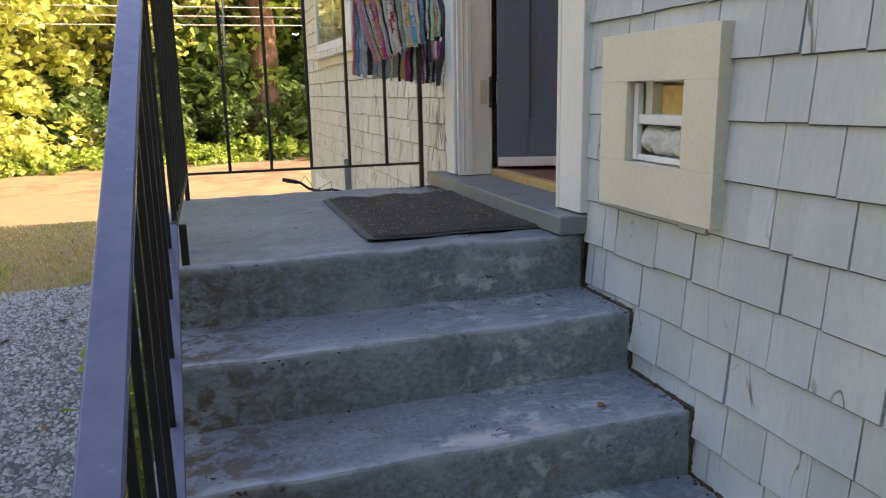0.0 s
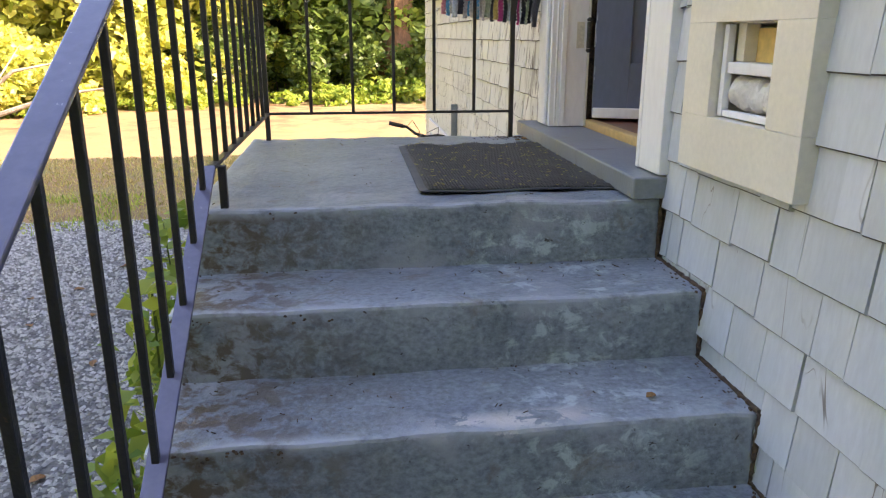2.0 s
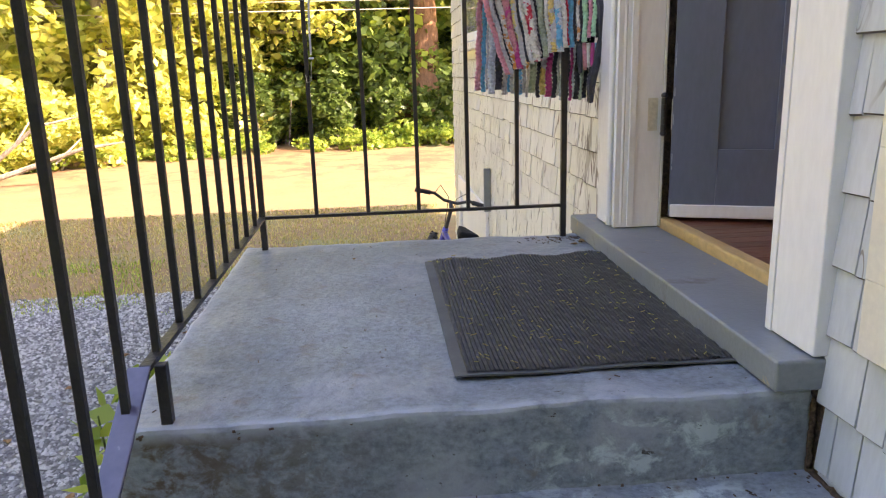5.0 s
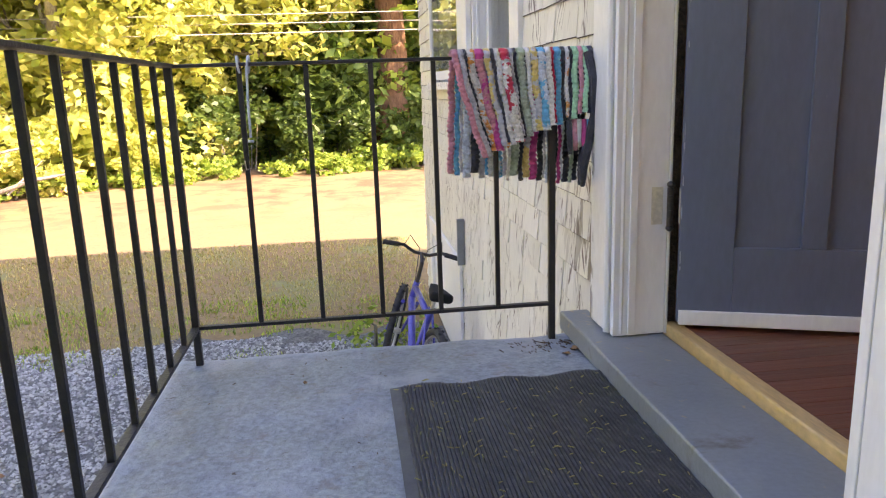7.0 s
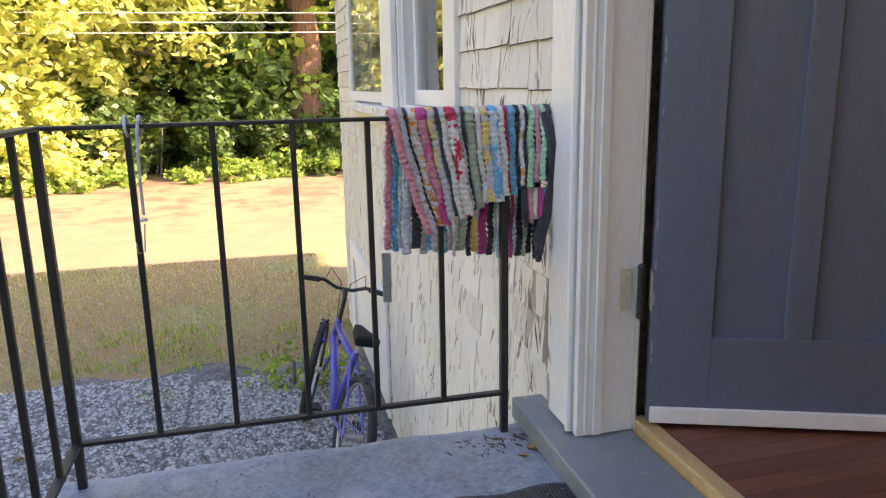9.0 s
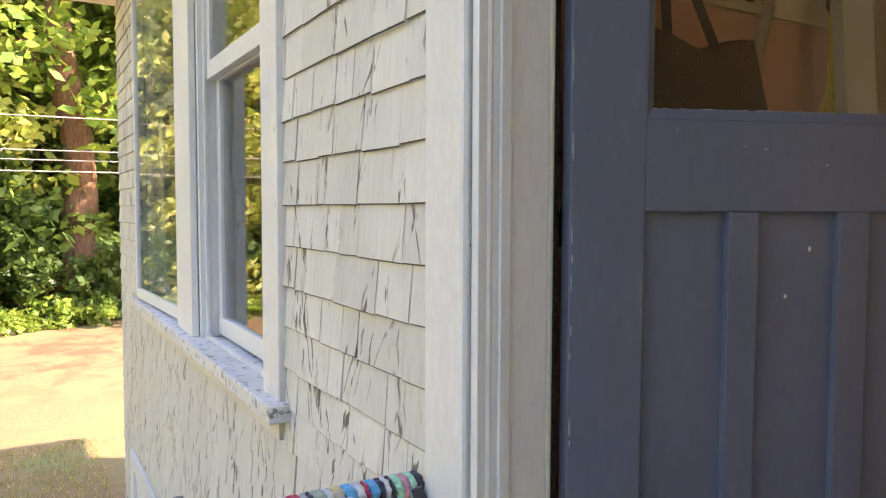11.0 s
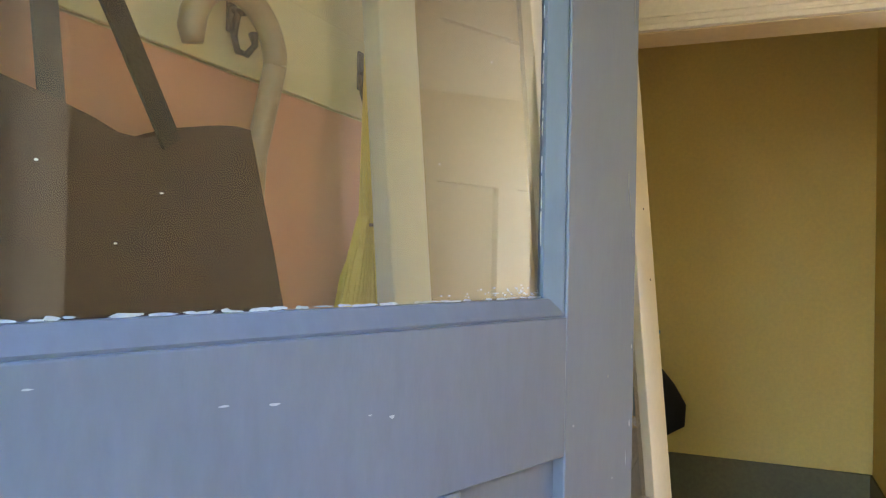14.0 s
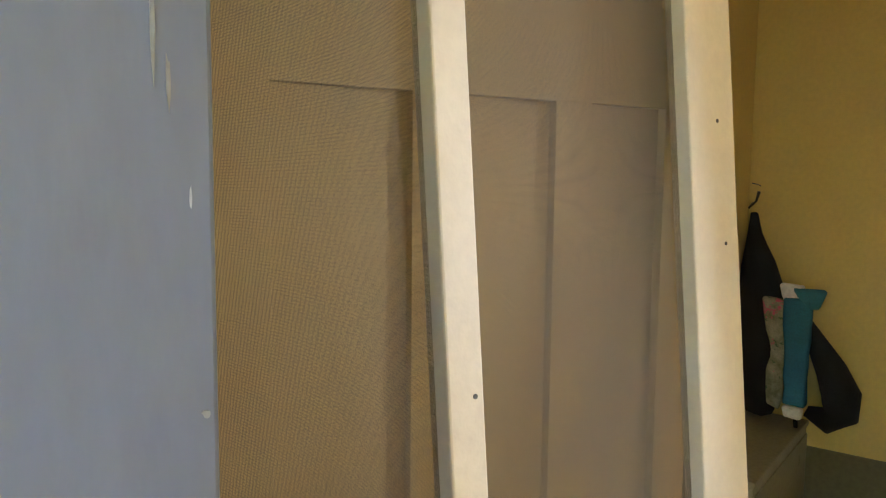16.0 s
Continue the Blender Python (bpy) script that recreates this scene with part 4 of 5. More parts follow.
# ragged white putty on the glass
bm = bmesh.new()
x = GL + 0.02
while x < GR - 0.015:
    w = g.uniform(0.003, 0.014)
    if g.random() > 0.25:
        flake(bm, x, GB + BEAD + 0.0006 + g.uniform(0, 0.0012), w, g.uniform(0.0008, 0.0024), 0.0225, seed=int(g.integers(9999)))
    x += w * 1.6
for q in range(46):
    x = GR - 0.024 - abs(g.normal()) * 0.06
    flake(bm, x, GB + 0.025 + abs(g.normal()) * 0.006, g.uniform(0.0005, 0.0024), g.uniform(0.0004, 0.0012), 0.0238, seed=int(g.integers(9999)))
z = GB + 0.02
while z < GT - 0.03:
    h = g.uniform(0.003, 0.016)
    if g.random() > 0.45:
        flake(bm, GR - BEAD - g.uniform(0, 0.0015), z, g.uniform(0.0006, 0.0018), h, 0.0235, seed=int(g.integers(9999)))
    z += h * 1.8
x = GL + 0.02
while x < GR - 0.015:
    w = g.uniform(0.004, 0.02)
    if g.random() > 0.5:
        flake(bm, x, GT - BEAD - 0.0006, w, g.uniform(0.0008, 0.002), 0.0225, seed=int(g.integers(9999)))
    x += w * 2.0
part("putty", bm, M["putty"], door, "ragged white putty along the glass")
bm = bmesh.new()
for s0, z0, w in ((-0.476, 2.612, 0.002), (-0.507, 2.576, 0.0016), (-0.557, 2.627, 0.0014), (-0.12, 2.778, 0.001), (-0.196, 2.662, 0.001), (-0.35, 2.70, 0.001), (-0.42, 2.86, 0.001)):
    flake(bm, s0, z0, w, 0.0008, 0.0236, seed=int(z0 * 1000))
part("paint_speck", bm, M["putty"], door, "white paint specks on the glass")

# ---- cased niche in the shingle wall ----
nic = tagged(new("wall_niche"), "cream wooden framed niche with amber back in the shingle wall", "niche")
BY0, BY1, BZ0, BZ1 = -0.575, -0.098, 1.122, 1.560
NY0, NY1, NZ0, NZ1 = -0.457, -0.224, 1.243, 1.443
for y0, y1, z0, z1 in ((BY0, BY1, BZ0, NZ0), (BY0, BY1, NZ1, BZ1), (BY0, NY0, NZ0, NZ1), (NY1, BY1, NZ0, NZ1)):
    part("frame_board", box(-0.042, -0.004, y0, y1, z0, z1, 0.0015), M["cream"], nic)
for y0, y1, z0, z1 in ((NY0 - 0.01, NY0 + 0.003, NZ0, NZ1), (NY1 - 0.003, NY1 + 0.01, NZ0, NZ1), (NY0 + 0.003, NY1 - 0.003, NZ0 - 0.01, NZ0 + 0.003), (NY0 + 0.003, NY1 - 0.003, NZ1 - 0.003, NZ1 + 0.01)):
    part("lining", box(-0.003, 0.10, y0, y1, z0, z1), M["cream"], nic)
part("inner_frame", box(-0.022, -0.006, NY1 - 0.022, NY1 - 0.004, NZ0 + 0.004, NZ1 - 0.004, 0.001), M["trim"], nic)
part("shelf", box(-0.018, 0.058, NY0 + 0.004, NY1 - 0.023, 1.338, 1.362, 0.002), M["trim"], nic)
part("bottom_rail", box(-0.02, -0.004, NY0 + 0.004, NY1 - 0.023, NZ0 + 0.004, NZ0 + 0.018, 0.002), M["trim"], nic)
part("back_board", box(0.028, 0.036, NY0, NY1 - 0.05, 1.362, NZ1 - 0.012), M["amber"], nic, "amber painted board")
part("back_board", box(0.060, 0.068, NY0, NY1, NZ0, NZ1), M["cream"], nic)
part("side_board", box(0.0, 0.03, NY1 - 0.052, NY1 - 0.046, 1.363, NZ1 - 0.002), M["cream"], nic)
part("side_board", box(0.0, 0.012, NY1 - 0.046, NY1 - 0.021, 1.363, NZ1 - 0.002), M["cream"], nic)
bm = tube([(0.022, NY0 + 0.006 + 0.206 * i / 14, 1.297 + 0.004 * math.sin(i * 1.7)) for i in range(15)], [0.033 + 0.006 * math.sin(i * 2.1) for i in range(15)], 16)
for v in bm.verts:
    v.co += noise.noise_vector(v.co * 38) * 0.006
tagged(link("batting_roll", bm, M["insulation"], None, "", True), "roll of stained white fibre batting in the niche", "batting")

# ---- windows beside the door ----
win = tagged(new("window_1"), "pair of white double-hung windows with flaking sill", "window", kind="structure")
part("trim", box(-0.032, -0.002, 2.20, 2.36, 1.775, WZ1 + 0.02, 0.003), M["trim_worn"], win)
part("trim", box(-0.032, -0.002, 3.44, 3.78, 1.775, WZ1 + 0.02, 0.003), M["trim"], win)
part("trim", box(-0.032, -0.002, 4.90, 5.05, 1.775, WZ1 + 0.02, 0.003), M["trim"], win)
part("head", box(-0.036, -0.002, 2.17, 5.08, WZ1 + 0.022, WZ1 + 0.17, 0.003), M["trim"], win)
part("window_sill", box(-0.075, 0.15, 2.16, 5.09, 1.722, 1.774, 0.005, 2, rough=0.0015, cuts=6), M["sill_flaking"], win, "flaking white sill")
part("sill_bead", box(0.016, 0.034, 2.398, 3.40, 1.7745, 1.792, 0.003), M["trim_worn"], win)
part("apron", box(-0.030, -0.002, 2.21, 5.04, 1.655, 1.720, 0.003), M["cream"], win)
for y0, y1 in ((2.362, 3.438), (3.782, 4.898)):
    part("jamb", box(0.0, 0.15, y0, y0 + 0.035, 1.776, WZ1, 0.002), M["trim"], win)
    part("jamb", box(0.0, 0.15, y1 - 0.035, y1, 1.776, WZ1, 0.002), M["trim"], win)
    part("parting_strip", box(0.02, 0.035, y1 - 0.055, y1 - 0.036, 1.776, WZ1, 0.002), M["trim"], win)
    for (x, za, zb) in ((0.075, 1.79, 2.95), (0.036, 2.90, WZ1 - 0.002)):
        a, b = y0 + 0.037, y1 - 0.037
        sash = part("sash", box(x, x + 0.035, a, a + 0.06, za, zb, 0.003), M["trim"], win)
        part("sash_rail", box(x, x + 0.035, b - 0.06, b, za, zb, 0.003), M["trim"], sash)
        part("sash_rail", box(x, x + 0.035, a + 0.06, b - 0.06, za, za + 0.075, 0.003), M["trim"], sash)
        part("sash_rail", box(x, x + 0.035, a + 0.06, b - 0.06, zb - 0.055, zb, 0.003), M["trim"], sash)
        p = part("pane", box(x + 0.014, x + 0.018, a + 0.055, b - 0.055, za + 0.07, zb - 0.05), M["glass"], sash)
        p.visible_shadow = False
sto = tagged(new("storm_window"), "white framed outer storm sash propped slightly open", "window")
sto.matrix_world = pose(-0.036, 4.96, 1.79, 0, 0, 3.0)
for y0, y1, z0, z1 in ((-0.04, 0.0, 0, 1.9), (-1.10, -1.065, 0, 1.9), (-1.065, -0.04, 0, 0.06), (-1.065, -0.04, 1.85, 1.9)):
    part("frame", box(-0.026, 0.0, y0, y1, z0, z1, 0.002), M["trim"], sto)
p = part("pane", box(-0.015, -0.012, -1.068, -0.037, 0.056, 1.853), M["glass"], sto)
p.visible_shadow = False
# basement window low in the same wall
bwin = tagged(new("window_2"), "low basement window with white wooden trim", "window", kind="structure")
for y0, y1, z0, z1 in ((3.92, 4.06, -0.2, 0.62), (5.55, 5.69, -0.2, 0.62), (4.06, 5.55, 0.50, 0.62)):
    part("trim", box(-0.034, -0.014, y0, y1, z0, z1, 0.003), M["trim"], bwin)
part("pane", box(-0.013, -0.0125, 4.06, 5.55, -0.2, 0.5), M["trim"], bwin, "white painted board in the frame")
tagged(link("flashing", box(-0.06, -0.014, 3.80, 3.83, 0.62, 0.92, 0.002), M["sill"]), "grey metal flashing strip bent out from the shingles", "flashing", kind="structure")

# ---- entry hall inside ----
FL, CEIL = 1.085, 3.75
structure("floor", box(0.169, 4.249, -3.13, 1.60, 0.95, FL - 0.004), M["redwood"], "red-brown wooden floor", "floor")
structure("wall_side", box(0.161, 1.24, 1.221, 1.37, FL - 0.1, CEIL), M["cream_wall"], "cream plaster wall of the entry", "wall")
structure("wall_recess", box(1.2405, 2.10, 1.345, 1.47, FL - 0.1, CEIL), M["cream_wall"], "cream plaster wall behind the inner door", "wall")
tagged(link("wainscot", box(0.163, 1.238, 1.215, 1.2205, FL, 2.788), M["pink_wall"]), "salmon pink wainscot board", "wainscot", kind="structure")
tagged(link("hook_board", box(0.163, 1.238, 1.208, 1.2145, 2.790, 2.915, 0.002), M["cream_wall"]), "cream board carrying coat hooks", "hook board", kind="structure")
structure("wall_inner_lining", box(0.161, 0.175, -3.13, DY0 - 0.03, FL, CEIL), M["cream_wall"], "cream plaster beside the door", "wall")
structure("wall_over_door", box(0.161, 0.175, DY0 - 0.03, 1.220, DTOP + 0.005, CEIL), M["cream_wall"], "cream plaster over the door", "wall")
structure("wall_right", box(0.161, 4.249, -3.26, -3.131, FL - 0.1, CEIL), M["cream_wall"], "cream plaster wall", "wall")
structure("wall_inner_head", box(2.101, 2.24, -0.02, 1.12, 3.205, CEIL), M["cream_wall"], "cream wall above the inner doorway", "wall")
structure("wall_inner_post", box(2.101, 2.24, 1.12, 1.60, FL - 0.1, CEIL), M["cream_wall"], "cream wall beside the inner doorway", "wall")
structure("wall_inner_pier", box(2.101, 2.24, -1.22, -0.02, FL - 0.1, CEIL), M["cream_wall"], "cream wall beside the inner doorway", "wall")
structure("ceiling", box(0.161, 4.249, -3.13, 1.72, CEIL, CEIL + 0.08), M["cream_wall"], "cream plaster ceiling", "ceiling")
hd = tagged(new("inner_door_frame"), "cream wooden casing of the inner doorway", "door frame", kind="structure")
part("head_casing", box(2.078, 2.1005, -0.12, 1.22, 3.208, 3.345, 0.003), M["cream"], hd)
part("cap", box(2.068, 2.1005, -0.14, 1.239, 3.347, 3.365, 0.003), M["cream"], hd)
for z in (3.222, 3.240):
    part("bead", box(2.071, 2.0775, -0.12, 1.22, z, z + 0.008, 0.002), M["cream"], hd)
part("casing", box(2.078, 2.1005, 1.122, 1.22, FL, 3.206, 0.003), M["cream"], hd)
part("casing", box(2.078, 2.1005, -0.12, -0.022, FL, 3.206, 0.003), M["cream"], hd)
structure("closet_back", box(3.70, 3.82, -0.02, 1.60, FL - 0.1, CEIL), M["yellow_wall"], "mustard yellow plaster wall", "wall")
structure("closet_left", box(2.241, 3.699, 1.30, 1.42, FL - 0.1, CEIL), M["yellow_wall"], "mustard yellow plaster wall", "wall")
# stops short of the doorway, unseen, to let the added hall light through
structure("closet_right", box(2.405, 3.699, -0.02, 0.10, FL - 0.1, CEIL), M["yellow_wall"], "mustard yellow plaster wall", "wall")
# dark band of unknown make, built as boards on the lower wall
tagged(link("dado", box(3.688, 3.6995, 0.101, 1.299, FL, 1.652, 0.004), M["olive"]), "dark olive band along the lower wall", "dado", kind="structure")
tagged(link("dado", box(2.406, 3.687, 0.101, 0.112, FL, 1.652, 0.004), M["olive"]), "dark olive band along the lower wall", "dado", kind="structure")

# tan inner door, folded back into the entry
td = tagged(new("inner_door"), "tan painted panelled inner door standing open", "door")
U = Vector((0.912, -0.411, 0)).normalized()
td.matrix_world = Matrix(((U.x, -U.y, 0, 1.370), (U.y, U.x, 0, 1.213), (0, 0, 1, 0), (0, 0, 0, 1)))
for nm, s0, s1, z0, z1 in (("stile", -0.10, 0, FL + 0.01, 3.16), ("stile", 0.62, 0.69, FL + 0.01, 3.16), ("mullion", 0.184, 0.244, FL + 0.25, 2.726), ("mullion", 0.410, 0.474, FL + 0.25, 2.726),
                           ("bottom_rail", 0, 0.62, FL + 0.01, FL + 0.25), ("lock_rail", 0, 0.62, 2.726, 2.875), ("top_rail", 0, 0.62, 3.06, 3.16)):
    part(nm, box(s0, s1, 0.0, 0.035, z0, z1, 0.0004, 1), M["tan"], td)
for s0, s1, z0, z1 in ((0, 0.184, FL + 0.25, 2.726), (0.244, 0.410, FL + 0.25, 2.726), (0.474, 0.62, FL + 0.25, 2.726), (0, 0.62, 2.875, 3.06)):
    part("panel", box(s0, s1, 0.017, 0.028, z0, z1), M["tan"], td)

# wooden screen door leaning on it
sc = tagged(new("screen_door"), "ivory wooden screen door leaning against the inner door", "screen door")
A = Vector((0.9692, -0.2464, 0)).normalized()
Bk = Vector((0.2464, 0.9692, 0)).normalized()
up = (Vector((0, 0, 1)) + Bk * 0.096).normalized()
nrm = A.cross(up) * -1
sc.matrix_world = Matrix(((A.x, nrm.x, up.x, 1.296), (A.y, nrm.y, up.y, 0.872), (A.z, nrm.z, up.z, FL + 0.005), (0, 0, 0, 1)))
for nm, s0, s1, z0, z1 in (("stile", -0.388, -0.299, 0, 2.172), ("stile", 0.531, 0.646, 0, 2.172), ("middle_stile", 0.079, 0.128, 0.919, 2.084), ("top_rail", -0.299, 0.531, 2.084, 2.172),
                           ("lock_rail", -0.299, 0.531, 0.83, 0.919), ("bottom_rail", -0.299, 0.531, 0, 0.17)):
    part(nm, box(s0, s1, 0.0, 0.034, z0, z1, 0.003), M["stile"], sc)
for s0, s1, z0, z1 in ((-0.301, 0.093, 0.917, 2.086), (0.127, 0.533, 0.917, 2.086), (-0.301, 0.533, 0.168, 0.832)):
    part("screen", box(s0, s1, 0.022, 0.0225, z0, z1), M["screen"], sc, "fine dark insect mesh")
part("latch_slot", box(-0.3775, -0.3735, -0.0005, 0.004, 2.045, 2.10), M["iron"], sc, "dark narrow latch slot")
for s0, z0 in ((0.60, 1.62), (0.115, 1.30), (0.61, 1.44)):
    part("nail_head", tube([(s0, 0.001, z0), (s0, -0.001, z0)], 0.003, 8), M["iron"], sc)


def hook(x, y, z):
    h = group("coat_hook", "dark iron coat hook", "hook", pose(x, y, z), "coat hooks")
    part("plate", box(-0.009, 0.009, -0.004, 0.0, -0.032, 0.030, 0.002), M["iron"], h)
    part("prong", tube([(0, -0.003, -0.004), (0, -0.020, -0.010), (0, -0.038, -0.004), (0, -0.052, 0.014), (0, -0.060, 0.032)], [0.004, 0.0042, 0.0042, 0.004, 0.0038], 8), M["iron"], h, smooth=True)
    part("tip", tube([(0, -0.059, 0.028), (0, -0.062, 0.036), (0, -0.064, 0.043), (0, -0.066, 0.047)], [0.003, 0.0075, 0.007, 0.002], 10), M["iron"], h, smooth=True)
    part("loop", tube([(0, -0.012, -0.008), (0, -0.006, -0.035), (0, -0.012, -0.055), (0, -0.026, -0.060), (0, -0.037, -0.050), (0, -0.034, -0.036)], [0.004, 0.0042, 0.0042, 0.0042, 0.0042, 0.006], 8), M["iron"], h, smooth=True)
    return h


for x in (0.425, 0.715, 1.03):
    hook(x, 1.2075, 2.865)

# brown tote bag
tote = group("tote_bag", "dark brown canvas tote bag hanging by its straps", "bag", pose(0.505, 1.168, 2.70))
bm = bmesh.new()
NX, NZ = 14, 12
for side in (-1, 1):
    grid = []
    for i in range(NX + 1):
        row = []
        for j in range(NZ + 1):
            u, v = i / NX, j / NZ
            wd = 0.200 + 0.155 * v
            bulge = (0.012 * min(1, v * 3 + 0.3) + 0.022 * (0.4 + 0.6 * v)) * math.sin(math.pi * u) ** 0.5 * math.cos(v * 1.5) ** 0.3 + 0.001
            z = -0.42 * v + (0.014 * math.cos(u * 6.28) - 0.012 * math.exp(-((u - 0.55) / 0.09) ** 2)) * (1 - v)
            row.append(bm.verts.new(((u - 0.5) * 2 * wd, side * bulge + 0.004 * noise.noise(Vector((u * 5, v * 5, side))), z)))
        grid.append(row)
    for i in range(NX):
        for j in range(NZ):
            f = (grid[i][j], grid[i + 1][j], grid[i + 1][j + 1], grid[i][j + 1])
            bm.faces.new(f if side < 0 else f[::-1])
part("body", bm, M["brown_bag"], tote, smooth=True)
for pts in ([(-0.175, -0.018, -0.025), (-0.125, -0.016, 0.10), (-0.096, -0.008, 0.172), (-0.083, 0.0, 0.186), (-0.070, -0.008, 0.172), (-0.012, -0.016, 0.085), (0.058, -0.018, -0.025)],
            [(-0.145, 0.016, -0.025), (-0.115, 0.014, 0.08), (-0.092, 0.006, 0.162), (-0.083, 0.004, 0.174), (-0.076, 0.006, 0.162), (-0.060, 0.012, 0.08), (-0.046, 0.014, -0.025)]):
    bm = bmesh.new()
    rows = []
    for i, p in enumerate(pts):
        t = (Vector(pts[min(i + 1, len(pts) - 1)]) - Vector(pts[max(i - 1, 0)])).normalized()
        w = Vector((-t.z, 0, t.x)).normalized() * 0.0125
        p, o = Vector(p), Vector((0, 0.0018, 0))
        rows.append([bm.verts.new(q) for q in (p - w - o, p + w - o, p + w + o, p - w + o)])
    for a, b in zip(rows, rows[1:]):
        for k in range(4):
            bm.faces.new((a[k], a[(k + 1) % 4], b[(k + 1) % 4], b[k]))
    part("strap", bm, M["black"], tote)

# cane and broom on the hooks
cane = group("walking_cane", "brown wooden crook-handled cane hanging from a hook", "cane", pose(0.752, 1.168, 2.812))
arc = [(-0.073 + 0.073 * math.cos(a), 0, -0.012 + 0.066 * math.sin(a)) for a in np.linspace(math.pi * 0.98, 0.0, 14)]
part("crook", tube([(-0.143, 0, -0.024)] + arc, [0.011, 0.0145] + [0.0145] * 13, 12), M["cane"], cane, smooth=True)
part("shaft", tube([(0.0, 0, -0.012), (0.001, 0.012, -0.06), (-0.002, 0.024, -0.12), (-0.012, 0.0255, -0.3), (-0.026, 0.026, -0.6), (-0.036, 0.028, -0.88)], [0.0145, 0.014, 0.0138, 0.013, 0.012, 0.009], 12), M["cane"], cane, smooth=True)
brm = group("broom", "yellow straw broom hanging with bristles down", "broom", pose(1.012, 1.178, 2.88))
part("neck", tube([(0, 0, 0.0), (0, 0, -0.26)], [0.010, 0.014], 12), M["broom"], brm)
bm = bmesh.new()
for i in range(110):
    a = (i / 109 - 0.5) * 2
    x = a * 0.125 + 0.006 * math.sin(i * 7)
    tube([(a * 0.013, 0.009 * math.sin(i * 3), -0.25), (x * 0.42, 0.016 * math.sin(i * 5), -0.34), (x, 0.024 * math.sin(i * 5), -0.55 - 0.02 * abs(math.sin(i * 9)))], [0.003, 0.0036, 0.002], 5, bm)
part("bristles", bm, M["broom"], brm)
part("binding", ring((0, 0, -0.262), (0, 0, 1), 0.0155, 0.003, 20, 6), M["cane"], brm)

# bags on the closet wall
bp = group("hanging_bags", "black bag with teal and patterned cloth hanging on the closet wall", "bag", pose(3.66, 1.16, 2.42))
part("peg", tube([(0.035, 0.125, 0.115), (-0.03, 0.12, 0.10), (-0.055, 0.09, 0.125), (-0.06, 0.08, 0.16)], [0.004, 0.004, 0.004, 0.006], 8), M["iron"], bp)
part("wire", tube([(0.035, 0.13, 0.19), (0.0, 0.10, 0.185), (-0.02, 0.085, 0.18)], 0.0018, 6), M["iron"], bp)
# the black bag, narrow at its strap and wide below
bm = tube([(-0.03, 0.105, 0.08), (-0.04, 0.095, 0.0), (-0.05, 0.075, -0.1), (-0.055, 0.055, -0.22), (-0.055, 0.04, -0.4), (-0.05, 0.045, -0.55), (-0.045, 0.05, -0.64)], [0.012, 0.03, 0.055, 0.08, 0.088, 0.085, 0.05], 18)
for v in bm.verts:
    v.co += noise.noise_vector(v.co * 13) * 0.016 + noise.noise_vector(v.co * 34) * 0.006
    v.co.y = min(v.co.y, 0.132)
    v.co.x = min(v.co.x, 0.034)
part("pouch", bm, M["black"], bp, smooth=True)


def crumpled(x0, x1, y0, y1, z0, z1, flare, amount):
    """A limp cloth pad: a rounded slab with creases, wider towards its top."""
    bm = box(x0, x1, y0, y1, z0, z1, 0.012, 3, cuts=7)
    for v in bm.verts:
        f = (v.co.z - z0) / (z1 - z0)
        v.co.y += flare * (f - 0.5) * ((v.co.y - y0) / (y1 - y0) - 0.3)
        v.co += noise.noise_vector(Vector((v.co.x * 8, v.co.y * 26, v.co.z * 11))) * amount
    return bm


part("cloth", crumpled(-0.135, -0.10, -0.055, 0.02, -0.60, -0.21, 0.05, 0.016), M["leafy_cloth"], bp, "patterned cloth", True)
part("cloth", crumpled(-0.150, -0.105, -0.128, -0.048, -0.58, -0.20, 0.02, 0.010), M["teal"], bp, "teal cloth panel", True)
part("flap", crumpled(-0.150, -0.120, -0.165, -0.085, -0.24, -0.165, 0.06, 0.012), M["teal"], bp, "teal folded corner", True)
part("lining", crumpled(-0.14, -0.11, -0.10, -0.03, -0.215, -0.155, 0.02, 0.010), M["insulation"], bp, "pale grey folded cloth", True)
part("hem", crumpled(-0.14, -0.11, -0.115, -0.055, -0.63, -0.585, 0.01, 0.008), M["insulation"], bp, "pale grey folded cloth", True)
bm = tube([(-0.07, -0.095, -0.28), (-0.08, -0.140, -0.36), (-0.085, -0.190, -0.45), (-0.085, -0.225, -0.53), (-0.085, -0.225, -0.59), (-0.08, -0.185, -0.63), (-0.07, -0.12, -0.61)], [0.018, 0.035, 0.05, 0.062, 0.062, 0.045, 0.02], 14)
for v in bm.verts:
    v.co += noise.noise_vector(v.co * 17) * 0.008
part("side_pocket", bm, M["black"], bp, smooth=True)
part("strap", tube([(-0.09, -0.085, -0.60), (-0.10, -0.095, -0.70), (-0.10, -0.098, -0.77), (-0.10, -0.098, -0.80)], [0.008, 0.007, 0.013, 0.013], 8), M["black"], bp)
cab = group("low_cabinet", "pale green-grey wooden cabinet under the bags", "cabinet", pose(3.32, 1.17, FL))
part("body", box(-0.34, 0.365, -0.115, 0.125, 0, 0.645, 0.004), M["sage"], cab)
part("top", box(-0.35, 0.365, -0.122, 0.126, 0.647, 0.667, 0.004), M["sage"], cab)
part("door", box(-0.353, -0.3415, -0.10, 0.11, 0.06, 0.62, 0.003), M["sage"], cab)
part("side_panel", box(-0.33, 0.355, -0.1205, -0.1155, 0.05, 0.62, 0.001), M["sage"], cab)
